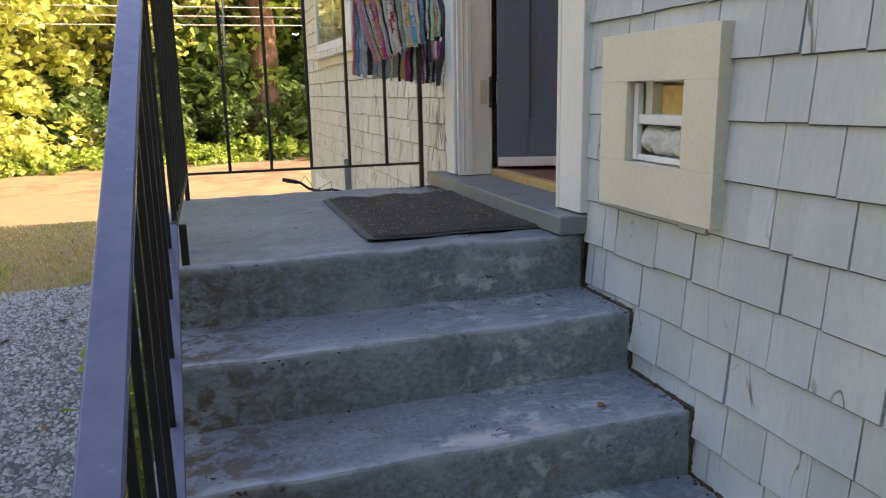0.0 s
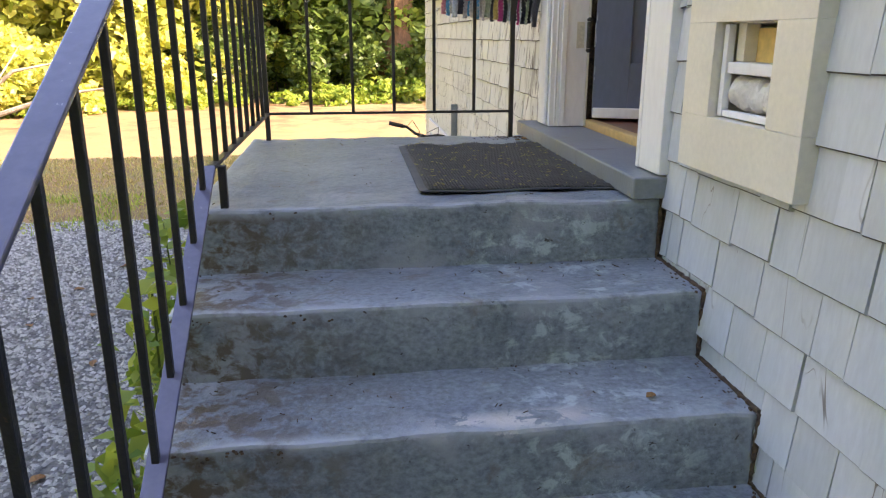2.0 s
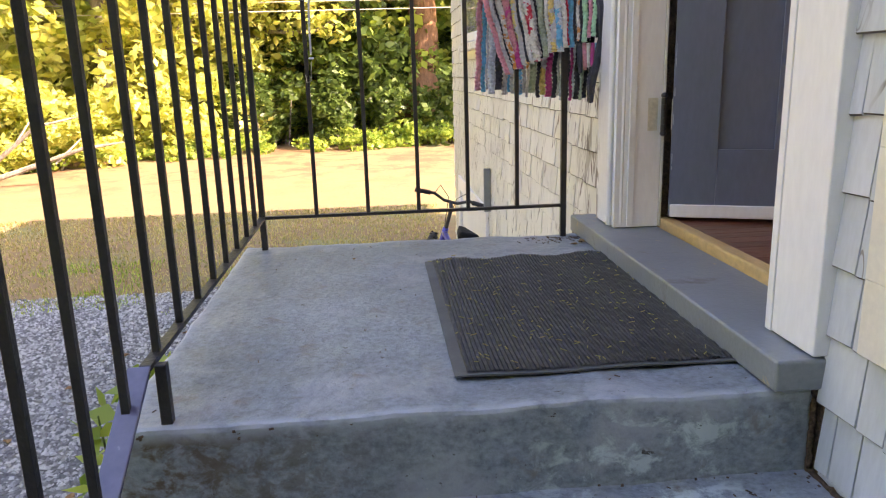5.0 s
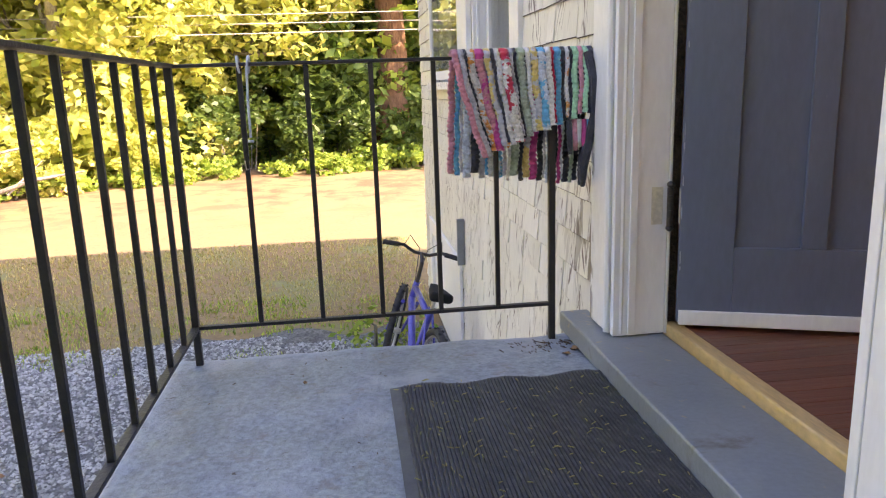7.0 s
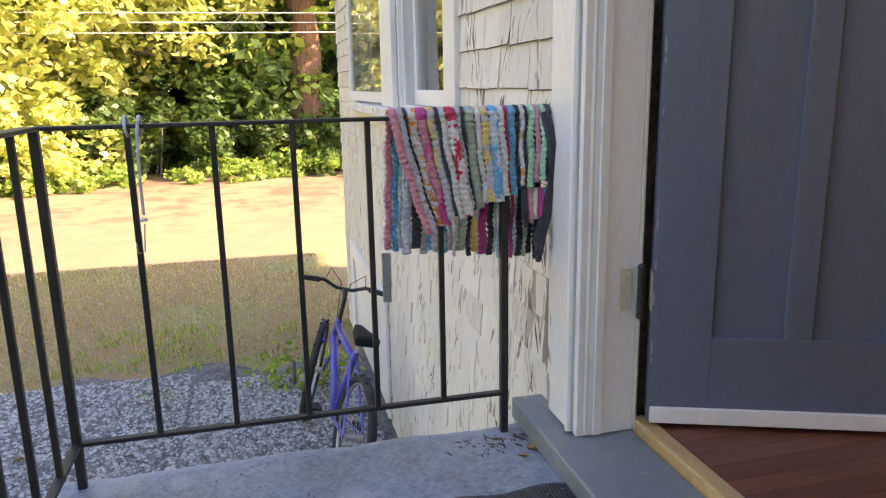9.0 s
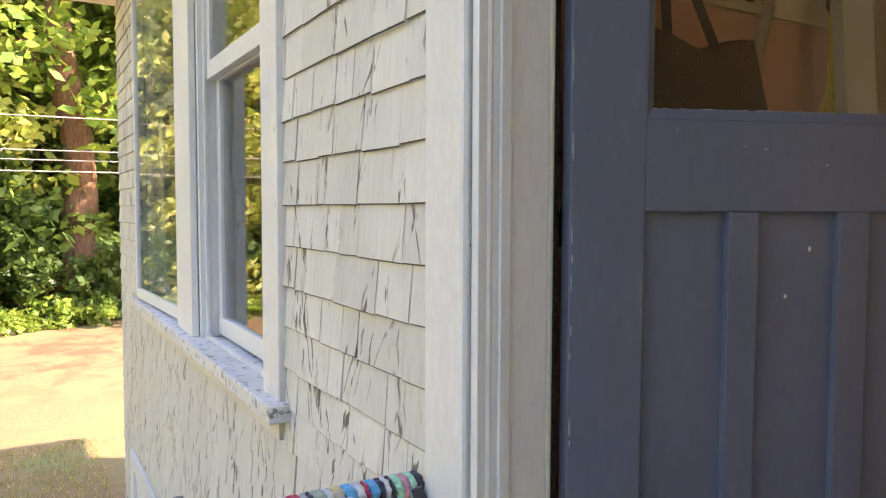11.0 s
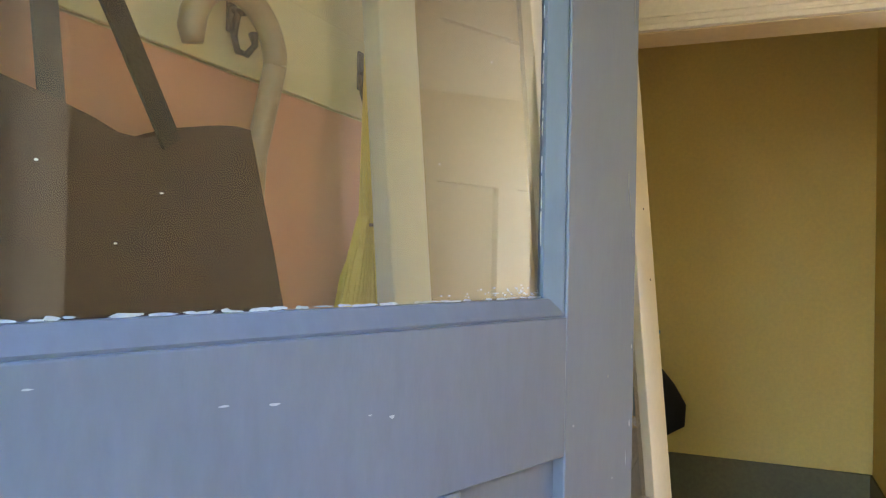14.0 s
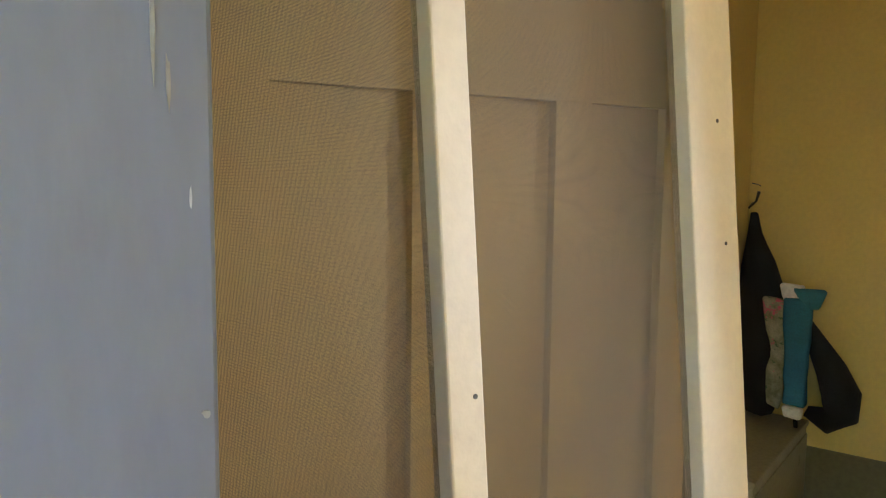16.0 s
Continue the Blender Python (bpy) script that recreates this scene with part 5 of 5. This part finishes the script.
for cx, cy, ch in ((3.50, 0.74, 0.25), (3.52, 0.93, 0.31)):
    crt = group("dark_crate", "dark plastic crate on the closet floor", "crate", pose(cx, cy, FL))
    w = 0.13 if ch < 0.3 else 0.055
    for x0, x1, y0, y1 in ((-0.16, -0.145, -w, w), (0.145, 0.16, -w, w), (-0.145, 0.145, -w, -w + 0.015), (-0.145, 0.145, w - 0.015, w)):
        part("side", box(x0, x1, y0, y1, 0, ch, 0.004), M["tyre"], crt)
    part("bottom", box(-0.145, 0.145, -w + 0.015, w - 0.015, 0, 0.012), M["tyre"], crt)

# floorboards of the entry
for k in range(18):
    y0 = 0.205 + 0.057 * k
    if y0 > 1.16:
        break
    ob = part("floorboard", box(0.17, 2.09, y0, y0 + 0.0555, FL - 0.003, FL + 0.002, 0.0008, 1), M["redwood"], bpy.data.objects["floor"])

# ---- things on the landing ----
mat_ob = tagged(new("door_mat"), "black ribbed rubber door mat with curled edge and debris", "door mat")
MX0, MX1, MY0, MY1 = -0.645, -0.062, 0.165, 1.035


def wave(x, y):
    return 0.010 * max(0, (y - 0.94) / 0.1) * (0.5 + 0.5 * math.sin(x * 31)) + 0.004 * max(0, (0.24 - y) / 0.08) * (0.5 + 0.5 * math.sin(x * 19 + 1))


def sheet(x0, x1, y0, y1, z, th, nx, ny):
    bm = bmesh.new()
    for top in (0, 1):
        g = [[bm.verts.new((x0 + (x1 - x0) * i / nx, y0 + (y1 - y0) * j / ny, z + top * th + wave(x0 + (x1 - x0) * i / nx, y0 + (y1 - y0) * j / ny))) for j in range(ny + 1)] for i in range(nx + 1)]
        for i in range(nx):
            for j in range(ny):
                f = (g[i][j], g[i + 1][j], g[i + 1][j + 1], g[i][j + 1])
                bm.faces.new(f if top else f[::-1])
        edge = [g[i][0] for i in range(nx + 1)] + [g[nx][j] for j in range(1, ny + 1)] + [g[i][ny] for i in range(nx - 1, -1, -1)] + [g[0][j] for j in range(ny - 1, 0, -1)]
        if top:
            for k in range(len(edge)):
                n = (k + 1) % len(edge)
                bm.faces.new((under_edge[k], under_edge[n], edge[n], edge[k]))
        under_edge = edge
    return bm


part("base", sheet(MX0, MX1, MY0, MY1, LAND + 0.004, 0.0035, 40, 50), M["mat_edge"], mat_ob, "grey rubber border")
bm = bmesh.new()
nrib = 62
for k in range(nrib):
    x = MX0 + 0.028 + (MX1 - MX0 - 0.042) * k / (nrib - 1)
    pts = 34
    prev = None
    for j in range(pts + 1):
        y = MY0 + 0.010 + (MY1 - MY0 - 0.02) * j / pts
        z = LAND + 0.0078 + wave(x, y)
        h = 0.0045 + 0.0016 * math.sin(j * 2.4 + k * 1.3)
        row = [bm.verts.new((x - 0.0036, y, z)), bm.verts.new((x - 0.002, y, z + h)), bm.verts.new((x + 0.002, y, z + h)), bm.verts.new((x + 0.0036, y, z))]
        if prev:
            for a in range(3):
                bm.faces.new((prev[a], prev[a + 1], row[a + 1], row[a]))
        prev = row
part("ribs", bm, M["rubber"], mat_ob, "raised rubber ribs")

# twigs, seeds and grit lying about
bm = bmesh.new()
for k in range(230):
    x, y, z = rng.uniform(MX0 + 0.02, MX1 - 0.01), rng.uniform(MY0, MY1), LAND + 0.0145
    a, l = rng.uniform(0, 3.14), rng.uniform(0.004, 0.016)
    tube([(x, y, z + wave(x, y)), (x + l * math.cos(a), y + l * math.sin(a), z + wave(x, y) + 0.001)], 0.001, 4, bm)
tagged(link("mat_litter", bm, M["straw"]), "pale straw bits caught on the mat", "litter", kind="stuff")
bm = bmesh.new()
for k in range(190):
    step = rng.integers(-1, 5)
    x = rng.uniform(-1.2, -0.03)
    if step < 0:
        y, z = rng.uniform(0.08, 1.35), LAND + 0.002
    else:
        y, z = NOSE - TREAD * (step + 1) + rng.uniform(0.03, 0.26), LAND - RISE * (step + 1) + 0.002
    if x > -0.66 and y > 0.14:
        continue
    a, l = rng.uniform(0, 3.14), rng.uniform(0.003, 0.012)
    tube([(x, y, z), (x + l * math.cos(a), y + l * math.sin(a), z + 0.002)], 0.0012, 4, bm)
for k in range(110):
    x, y = -0.02 - abs(rng.normal()) * 0.12, 1.30 - abs(rng.normal()) * 0.05
    a, l = rng.uniform(0, 3.14), rng.uniform(0.003, 0.02)
    if x > -0.4:
        tube([(x, y, LAND + 0.003), (x - l * abs(math.cos(a)), y + l * math.sin(a), LAND + 0.005)], 0.0013, 4, bm)
tagged(link("step_litter", bm, M["dirt"]), "small brown twigs and grit on the concrete", "litter", kind="stuff")


def dead_leaf(x, y, z, a, s):
    bm = bmesh.new()
    pts = [(-1, 0, 0.1), (-0.4, 0.5, 0.35), (0.1, 0.62, 0.2), (0.5, 0.35, 0.3), (1, 0, 0.05), (0.5, -0.4, 0.15), (0, -0.55, 0.4), (-0.5, -0.45, 0.25)]
    c0, c1 = bm.verts.new((0, 0, 0.0)), bm.verts.new((0, 0, 0.04))
    for c, dz in ((c0, 0.0), (c1, 0.05)):
        r = [bm.verts.new((p[0], p[1], p[2] + dz)) for p in pts]
        for k in range(8):
            f = (c, r[k], r[(k + 1) % 8])
            bm.faces.new(f if dz else f[::-1])
    bm.transform(pose(x, y, z + 0.002, 8, 5, a) @ Matrix.Scale(s, 4))
    return tagged(link("dead_leaf", bm, M["dead_leaf"]), "curled brown dead leaf on the concrete", "leaf", "dead leaves")


dead_leaf(-0.205, -0.42, LAND - 2 * RISE, 30, 0.017)
dead_leaf(-0.86, 1.13, LAND, 75, 0.011)
dead_leaf(-0.10, 1.22, LAND, 10, 0.02)
dead_leaf(-0.14, 1.19, LAND, 140, 0.014)
for k in range(14):
    dead_leaf(-1.9 - 2.2 * rng.random(), 0.6 + 3.5 * rng.random(), GZ + 0.015, 360 * rng.random(), 0.035)

# ---- rag rug over the railing ----
rug = tagged(new("rag_rug"), "striped multicoloured braided rag rug draped over the railing", "rug")
PAL = {"pink": (0.50, 0.20, 0.24), "white": (0.52, 0.50, 0.48), "black": (0.03, 0.03, 0.04), "orange": (0.58, 0.22, 0.06), "red": (0.42, 0.02, 0.05), "green": (0.30, 0.36, 0.28),
       "blue": (0.07, 0.30, 0.48), "sky": (0.40, 0.44, 0.50), "yellow": (0.58, 0.40, 0.14), "mint": (0.28, 0.52, 0.34), "grey": (0.36, 0.35, 0.37), "magenta": (0.45, 0.05, 0.20)}
PAL = {k: tuple(min(0.8, v * 1.5) for v in c) for k, c in PAL.items()}
CM = {k: material("rag_" + k, tuple(v * 0.8 for v in c), c, 30.0, 0.85, 0.5, 160, spread=0.2, sheen=0.3) for k, c in PAL.items()}
MIXED = {"white": "orange", "pink": "magenta", "sky": "blue", "yellow": "grey"}
CM["white_red"] = material("rag_white_red", PAL["white"], tuple(v * 0.85 for v in PAL["white"]), 30.0, 0.85, 0.5, 160, spread=0.2, sheen=0.3, stain=[(PAL["red"], 13.0, 0.50, 0.02)])
for a, b in MIXED.items():
    CM[a + "_mixed"] = material("rag_" + a + "_patched", PAL[a], tuple(v * 0.85 for v in PAL[a]), 30.0, 0.85, 0.5, 160, spread=0.2, sheen=0.3, stain=[(PAL[b], 15.0, 0.50, 0.02)])
SEQ = [("pink", 1.0), ("grey", 0.8), ("black", 0.45), ("white_mixed", 1.2), ("pink_mixed", 1.3), ("yellow_mixed", 1.0), ("black", 0.5), ("white", 0.8), ("white_red", 1.4), ("grey", 0.6), ("black", 0.5), ("green", 1.3), ("white", 0.7),
       ("yellow_mixed", 1.1), ("sky_mixed", 1.2), ("white", 0.9), ("red", 0.4), ("blue", 1.1), ("black", 0.6), ("white_mixed", 0.6), ("black", 0.4), ("mint", 1.0), ("pink", 0.7), ("mint", 0.8), ("black", 0.8)]
BACK = ["pink", "blue", "grey", "sky", "black", "grey", "blue", "white", "sky_mixed", "grey", "white_mixed", "green", "black", "yellow_mixed", "magenta", "black", "grey", "sky", "black", "magenta", "sky", "black", "green", "black", "black"]
NS, WIDE = len(SEQ), sum(w for _, w in SEQ)
done = 0.0


def braid(path, hw, colour, k):
    """A strip of plaited rag: two staggered columns of rounded loops along a path."""
    bm = bmesh.new()
    prev = None
    for j, p in enumerate(path):
        ph = j % 4
        th = (0.0030, 0.0062, 0.0070, 0.0052)[ph]
        w = hw * (0.84, 1.04, 1.08, 1.0)[ph]
        t = (path[min(j + 1, len(path) - 1)] - path[max(j - 1, 0)]).normalized()
        nv = Vector((1, 0, 0)).cross(t).normalized()
        sway = Vector((0.0012 * math.sin(j * 1.3 + k * 2.1), 0, 0))
        row = [bm.verts.new(p + sway + Vector((cx * w, 0, 0)) + nv * cz * th) for cx, cz in ((-1, 0), (-0.62, 0.85), (0, 1.1), (0.62, 0.85), (1, 0), (0.5, -0.8), (-0.5, -0.8))]
        if prev:
            for q in range(7):
                bm.faces.new((prev[q], prev[(q + 1) % 7], row[(q + 1) % 7], row[q]))
        else:
            bm.faces.new(row[::-1])
        prev = row
    bm.faces.new(prev)
    part("strip", bm, CM[colour], rug, smooth=True)


for k, (colour, share) in enumerate(SEQ):
    u = (done + share / 2) / WIDE
    done += share
    xt = -0.425 + 0.395 * u
    front = 0.272 + 0.006 * math.sin(k * 1.9) - 0.118 * u
    back = 0.315 + 0.045 * u + 0.008 * math.sin(k * 2.7)
    shift = 0.085 * (1 - u) - 0.025 * u
    fold = 0.010 * math.sin(u * 21 + 1.0) + 0.003 * math.sin(k * 1.7)
    hw = 0.395 * share / WIDE * 0.53
    hang = [(xt - 0.012 * d / back + 0.002 * math.sin(d * 60 + k), RY + 0.022 + 0.5 * fold + 0.02 * d, TOP + 0.004 - d) for d in np.arange(back, 0.0, -0.0032)]
    over = [(xt, RY + 0.024 * math.cos(a), TOP + 0.008 + 0.016 * math.sin(a)) for a in np.linspace(0.0, math.pi, 16)]
    drop = [(xt + shift * (d / 0.3) ** 1.2 + 0.002 * math.sin(d * 55 + k), RY - 0.024 - fold * min(1, d / 0.05) - 0.03 * d / 0.3, TOP + 0.006 - d) for d in np.arange(0.003, front, 0.0032)]
    braid([Vector(p) for p in hang], hw, BACK[k], k)
    braid([Vector(p) for p in over + drop], hw, colour, k)
tangle = part("tangle", tube([(-0.05, RY - 0.03, TOP + 0.01), (-0.035, RY - 0.05, TOP - 0.06), (-0.03, RY - 0.04, TOP - 0.16), (-0.06, RY - 0.03, TOP - 0.3), (-0.05, RY, TOP - 0.36)], [0.012, 0.016, 0.014, 0.016, 0.008], 8), CM["black"], rug, "loose dark rag end")
for k in range(5):
    x = -0.10 + 0.014 * k
    part("fringe", tube([(x, RY - 0.03, TOP - 0.17), (x + 0.004 * math.sin(k * 2), RY - 0.034, TOP - 0.23), (x + 0.004, RY - 0.03, TOP - 0.265 + 0.01 * (k % 3))], [0.008, 0.0085, 0.006], 8), CM[("black", "pink", "white", "magenta", "blue")[k]], rug, smooth=True)

# rope tied round the railing
rp = tagged(new("rope"), "pale blue knotted rope hanging from the railing", "rope")
part("loop", ring((-0.985, RY, TOP + 0.004), (1, 0, 0.1), 0.021, 0.0035, 20, 6), M["rope"], rp)
part("loop", ring((-0.960, RY, TOP + 0.004), (1, 0, -0.1), 0.021, 0.0035, 20, 6), M["rope"], rp)
part("end", tube([(-0.962, RY - 0.02, TOP), (-0.966, RY - 0.02, 1.72), (-0.967, RY - 0.018, 1.63)], 0.0035, 7), M["rope"], rp)
part("knot", ring((-0.967, RY - 0.018, 1.62), (0, 0, 1), 0.005, 0.004, 12, 6), M["rope"], rp)
part("wire_hook", tube([(-0.967, RY - 0.018, 1.61), (-0.972, RY - 0.018, 1.55), (-0.985, RY - 0.018, 1.545), (-0.988, RY - 0.018, 1.57)], 0.0015, 6), M["steel"], rp)

# ---- bicycle ----
bk = group("bicycle", "blue-violet bicycle leaning on the shingle wall", "bicycle", pose(-0.43, 3.2, GZ, 15, 0, 96))
HW = Vector((0.33, 0, 0))


def wheel(c, turn):
    ax = Matrix.Rotation(turn, 3, "Z") @ Vector((0, 1, 0))
    w = part("wheel", ring(c, ax, 0.285, 0.010, 36, 8), M["steel"], bk)
    part("tyre", ring(c, ax, 0.310, 0.024, 40, 10), M["tyre"], w, smooth=True)
    c = Vector(c)
    u = Vector((0, 0, 1)); v = ax.cross(u)
    for i in range(16):
        a = 2 * math.pi * i / 16
        s = ax * (0.025 if i % 2 else -0.025)
        part("spoke", tube([tuple(c + s), tuple(c + (u * math.cos(a) + v * math.sin(a)) * 0.282)], 0.0013, 4), M["steel"], w)
    part("hub", tube([tuple(c - ax * 0.05), tuple(c + ax * 0.05)], 0.02, 10), M["steel"], w)
    for i in range(40):
        a = 2 * math.pi * i / 40
        d = u * math.cos(a) + v * math.sin(a)
        e = d.cross(ax)
        s = 0.016 if i % 2 else -0.016
        q = c + d * 0.332
        part("knob", tube([tuple(q - ax * 0.006 + ax * s - d * 0.004), tuple(q + ax * 0.006 + ax * s + e * 0.004 + d * 0.002)], 0.0065, 5), M["tyre"], w)
    return w


TURN = -0.32
wheel((0, 0, 0.334), 0)
wheel((1.02, 0.02, 0.334), TURN)
for nm, pts, r in (("down_tube", [(0.80, 0, 0.64), (0.43, 0, 0.29)], 0.025), ("top_tube", [(0.77, 0, 0.72), (0.30, 0, 0.66)], 0.021), ("seat_tube", [(0.27, 0, 0.72), (0.43, 0, 0.28)], 0.021),
                   ("head_tube", [(0.76, 0, 0.76), (0.815, 0, 0.60)], 0.021)):
    part(nm, tube(pts, r, 12), M["bike_blue"], bk, smooth=True)
for s in (-0.055, 0.055):
    part("chain_stay", tube([(0.43, s * 0.5, 0.29), (0, s, 0.334)], 0.009, 8), M["bike_blue"], bk)
    part("seat_stay", tube([(0.29, s * 0.3, 0.68), (0, s, 0.334)], 0.008, 8), M["bike_blue"], bk)
    part("fork_blade", tube([(0.82, s * 0.9, 0.60), (0.87, s, 0.56), (1.02, s + 0.02, 0.334)], [0.014, 0.013, 0.009], 10), M["bike_blue"], bk)
part("seat_post", tube([(0.27, 0, 0.71), (0.25, 0, 0.80)], 0.0125, 10), M["steel"], bk)
bm = box(0.10, 0.36, -0.075, 0.075, 0.80, 0.86, 0.025, 4)
for v in bm.verts:
    f = (v.co.x - 0.10) / 0.26
    v.co.y *= 1 - 0.72 * f
    v.co.z -= 0.012 * math.sin(f * 3.1)
part("saddle", bm, M["black"], bk, "black padded saddle", True)
part("stem", tube([(0.755, 0, 0.76), (0.74, 0, 0.90), (0.80, 0, 0.945)], [0.014, 0.014, 0.016], 10), M["iron"], bk)
c, s = math.cos(TURN), math.sin(TURN)


def bars(p):
    return (0.80 + p[0] * c - p[1] * s, p[0] * s + p[1] * c, 0.945 + p[2])


part("handlebar", tube([bars(p) for p in ((-0.05, -0.25, 0.03), (-0.01, -0.13, 0.035), (0.0, -0.05, 0.0), (0.0, 0.05, 0.0), (-0.01, 0.13, 0.035), (-0.05, 0.25, 0.03))], 0.0115, 10), M["iron"], bk, smooth=True)
for e in (-1, 1):
    part("grip", tube([bars((-0.03, e * 0.155, 0.033)), bars((-0.052, e * 0.265, 0.03))], 0.0165, 12), M["tyre"], bk)
    part("brake_lever", tube([bars((0.01, e * 0.14, 0.03)), bars((0.045, e * 0.155, 0.02)), bars((0.035, e * 0.24, 0.012))], [0.009, 0.007, 0.005], 8), M["iron"], bk)
    part("brake_cable", tube([bars((0.02, e * 0.13, 0.03)), bars((0.1, e * 0.11, 0.09)), bars((0.09, e * 0.03, 0.02)), (0.80, 0, 0.72)], 0.003, 6), M["tyre"], bk)
    part("pedal", box(0.38 + e * 0.12 - 0.045, 0.38 + e * 0.12 + 0.045, e * 0.10 - 0.03, e * 0.10 + 0.03, 0.275, 0.295, 0.004), M["tyre"], bk)
    part("crank", tube([(0.43, e * 0.06, 0.29), (0.38 + e * 0.12, e * 0.065, 0.285)], 0.009, 8), M["steel"], bk)
part("chainring", ring((0.43, -0.045, 0.29), (0, 1, 0), 0.085, 0.005, 30, 6), M["iron"], bk)
wd = bush(81, 0.36, 0.30, 20, 14, 0.03, M["leaf"], "green weeds at the foot of the wall beside the bicycle", (-0.52, 4.75, GZ))

# ---- shingles, course by course ----
OPEN = [(0.05, 1.28, 0.97, 9.0), (2.25, 5.02, 1.67, 3.85), (BY0 + 0.02, BY1 - 0.02, BZ0 + 0.06, BZ1 - 0.05), (0.02, 1.33, -1, 1.0), (3.95, 5.65, -1, 0.56)]
base_mesh = []
for v in range(4):
    g = np.random.default_rng(200 + v)
    d0, d1, t0 = g.uniform(-0.003, 0.003), g.uniform(-0.003, 0.003), g.uniform(0.0135, 0.017)
    t1 = t0 * g.uniform(0.9, 1.1)
    vs = [(-t0, 0, d0 + 0.003), (-t1, 1, d1 + 0.003), (-0.0005, 1, d1), (-0.0005, 0, d0), (-0.0028, 0, 0.15), (-0.0028, 1, 0.15), (-0.0005, 1, 0.15), (-0.0005, 0, 0.15), (-t0 + 0.003, 0, d0), (-t1 + 0.003, 1, d1)]
    base_mesh.append((vs, [(0, 1, 5, 4), (3, 7, 6, 2), (4, 5, 6, 7), (0, 4, 7, 3, 8), (1, 9, 2, 6, 5), (0, 8, 9, 1), (8, 3, 2, 9)]))


def shingle_mesh(v, mat):
    me = bpy.data.meshes.new("shingle")
    me.from_pydata(base_mesh[v][0], [], base_mesh[v][1])
    me.materials.append(mat)
    me.materials.append(M["butt_shadow"])
    # the butt chamfer carries the painted shadow line
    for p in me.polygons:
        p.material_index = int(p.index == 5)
    return me


def courses(y0, y1, z0, z1, pitch, wmin, wmax, mat, seed, near, wide=()):
    """Fills a stretch of wall with courses of shingles; those inside near = (y0, y1, z0, z1) become single pieces."""
    g = np.random.default_rng(seed)
    meshes = [shingle_mesh(v, mat) for v in range(4)]
    verts, faces = [], []
    z = z0
    while z < z1:
        mid = z + pitch / 2
        cuts = sorted((a, b) for a, b, c, d in OPEN if c < mid < d)
        spans, at = [], y0
        for a, b in cuts:
            if a > at:
                spans.append((at, min(a, y1)))
            at = max(at, b)
        if at < y1:
            spans.append((at, y1))
        for a, b in spans:
            y = a - g.uniform(0, 0.04)
            y = a
            while y < b - 0.002:
                w = min(g.uniform(wmin, wmax) if g.random() > 0.25 else g.uniform(wmin * 0.6, wmin), b - y)
                if b - y - w < 0.03:
                    w = b - y
                v, gap = int(g.integers(4)), g.uniform(0.0012, 0.0045)
                dz, dx = g.normal() * 0.0015, g.normal() * 0.0008
                if near[0] < y < near[1] and near[2] < z < near[3]:
                    ob = new("shingle", meshes[v])
                    ob.parent = wall
                    ob.matrix_world = Matrix.Translation((dx, y, z + dz)) @ Matrix.Diagonal((1, max(w - gap, 0.004), 1, 1))
                else:
                    n = len(verts)
                    verts += [(p[0] + dx, y + p[1] * (w - gap), z + dz + p[2]) for p in base_mesh[v][0]]
                    faces += [tuple(n + i for i in f) for f in base_mesh[v][1]]
                y += w
        z += pitch
    ob = raw("shingles", verts, faces, mat)
    ob.parent = wall
    ob["kind"] = "stuff"
    ob.data.materials.append(M["butt_shadow"])
    # same painted shadow strip on the joined shingles
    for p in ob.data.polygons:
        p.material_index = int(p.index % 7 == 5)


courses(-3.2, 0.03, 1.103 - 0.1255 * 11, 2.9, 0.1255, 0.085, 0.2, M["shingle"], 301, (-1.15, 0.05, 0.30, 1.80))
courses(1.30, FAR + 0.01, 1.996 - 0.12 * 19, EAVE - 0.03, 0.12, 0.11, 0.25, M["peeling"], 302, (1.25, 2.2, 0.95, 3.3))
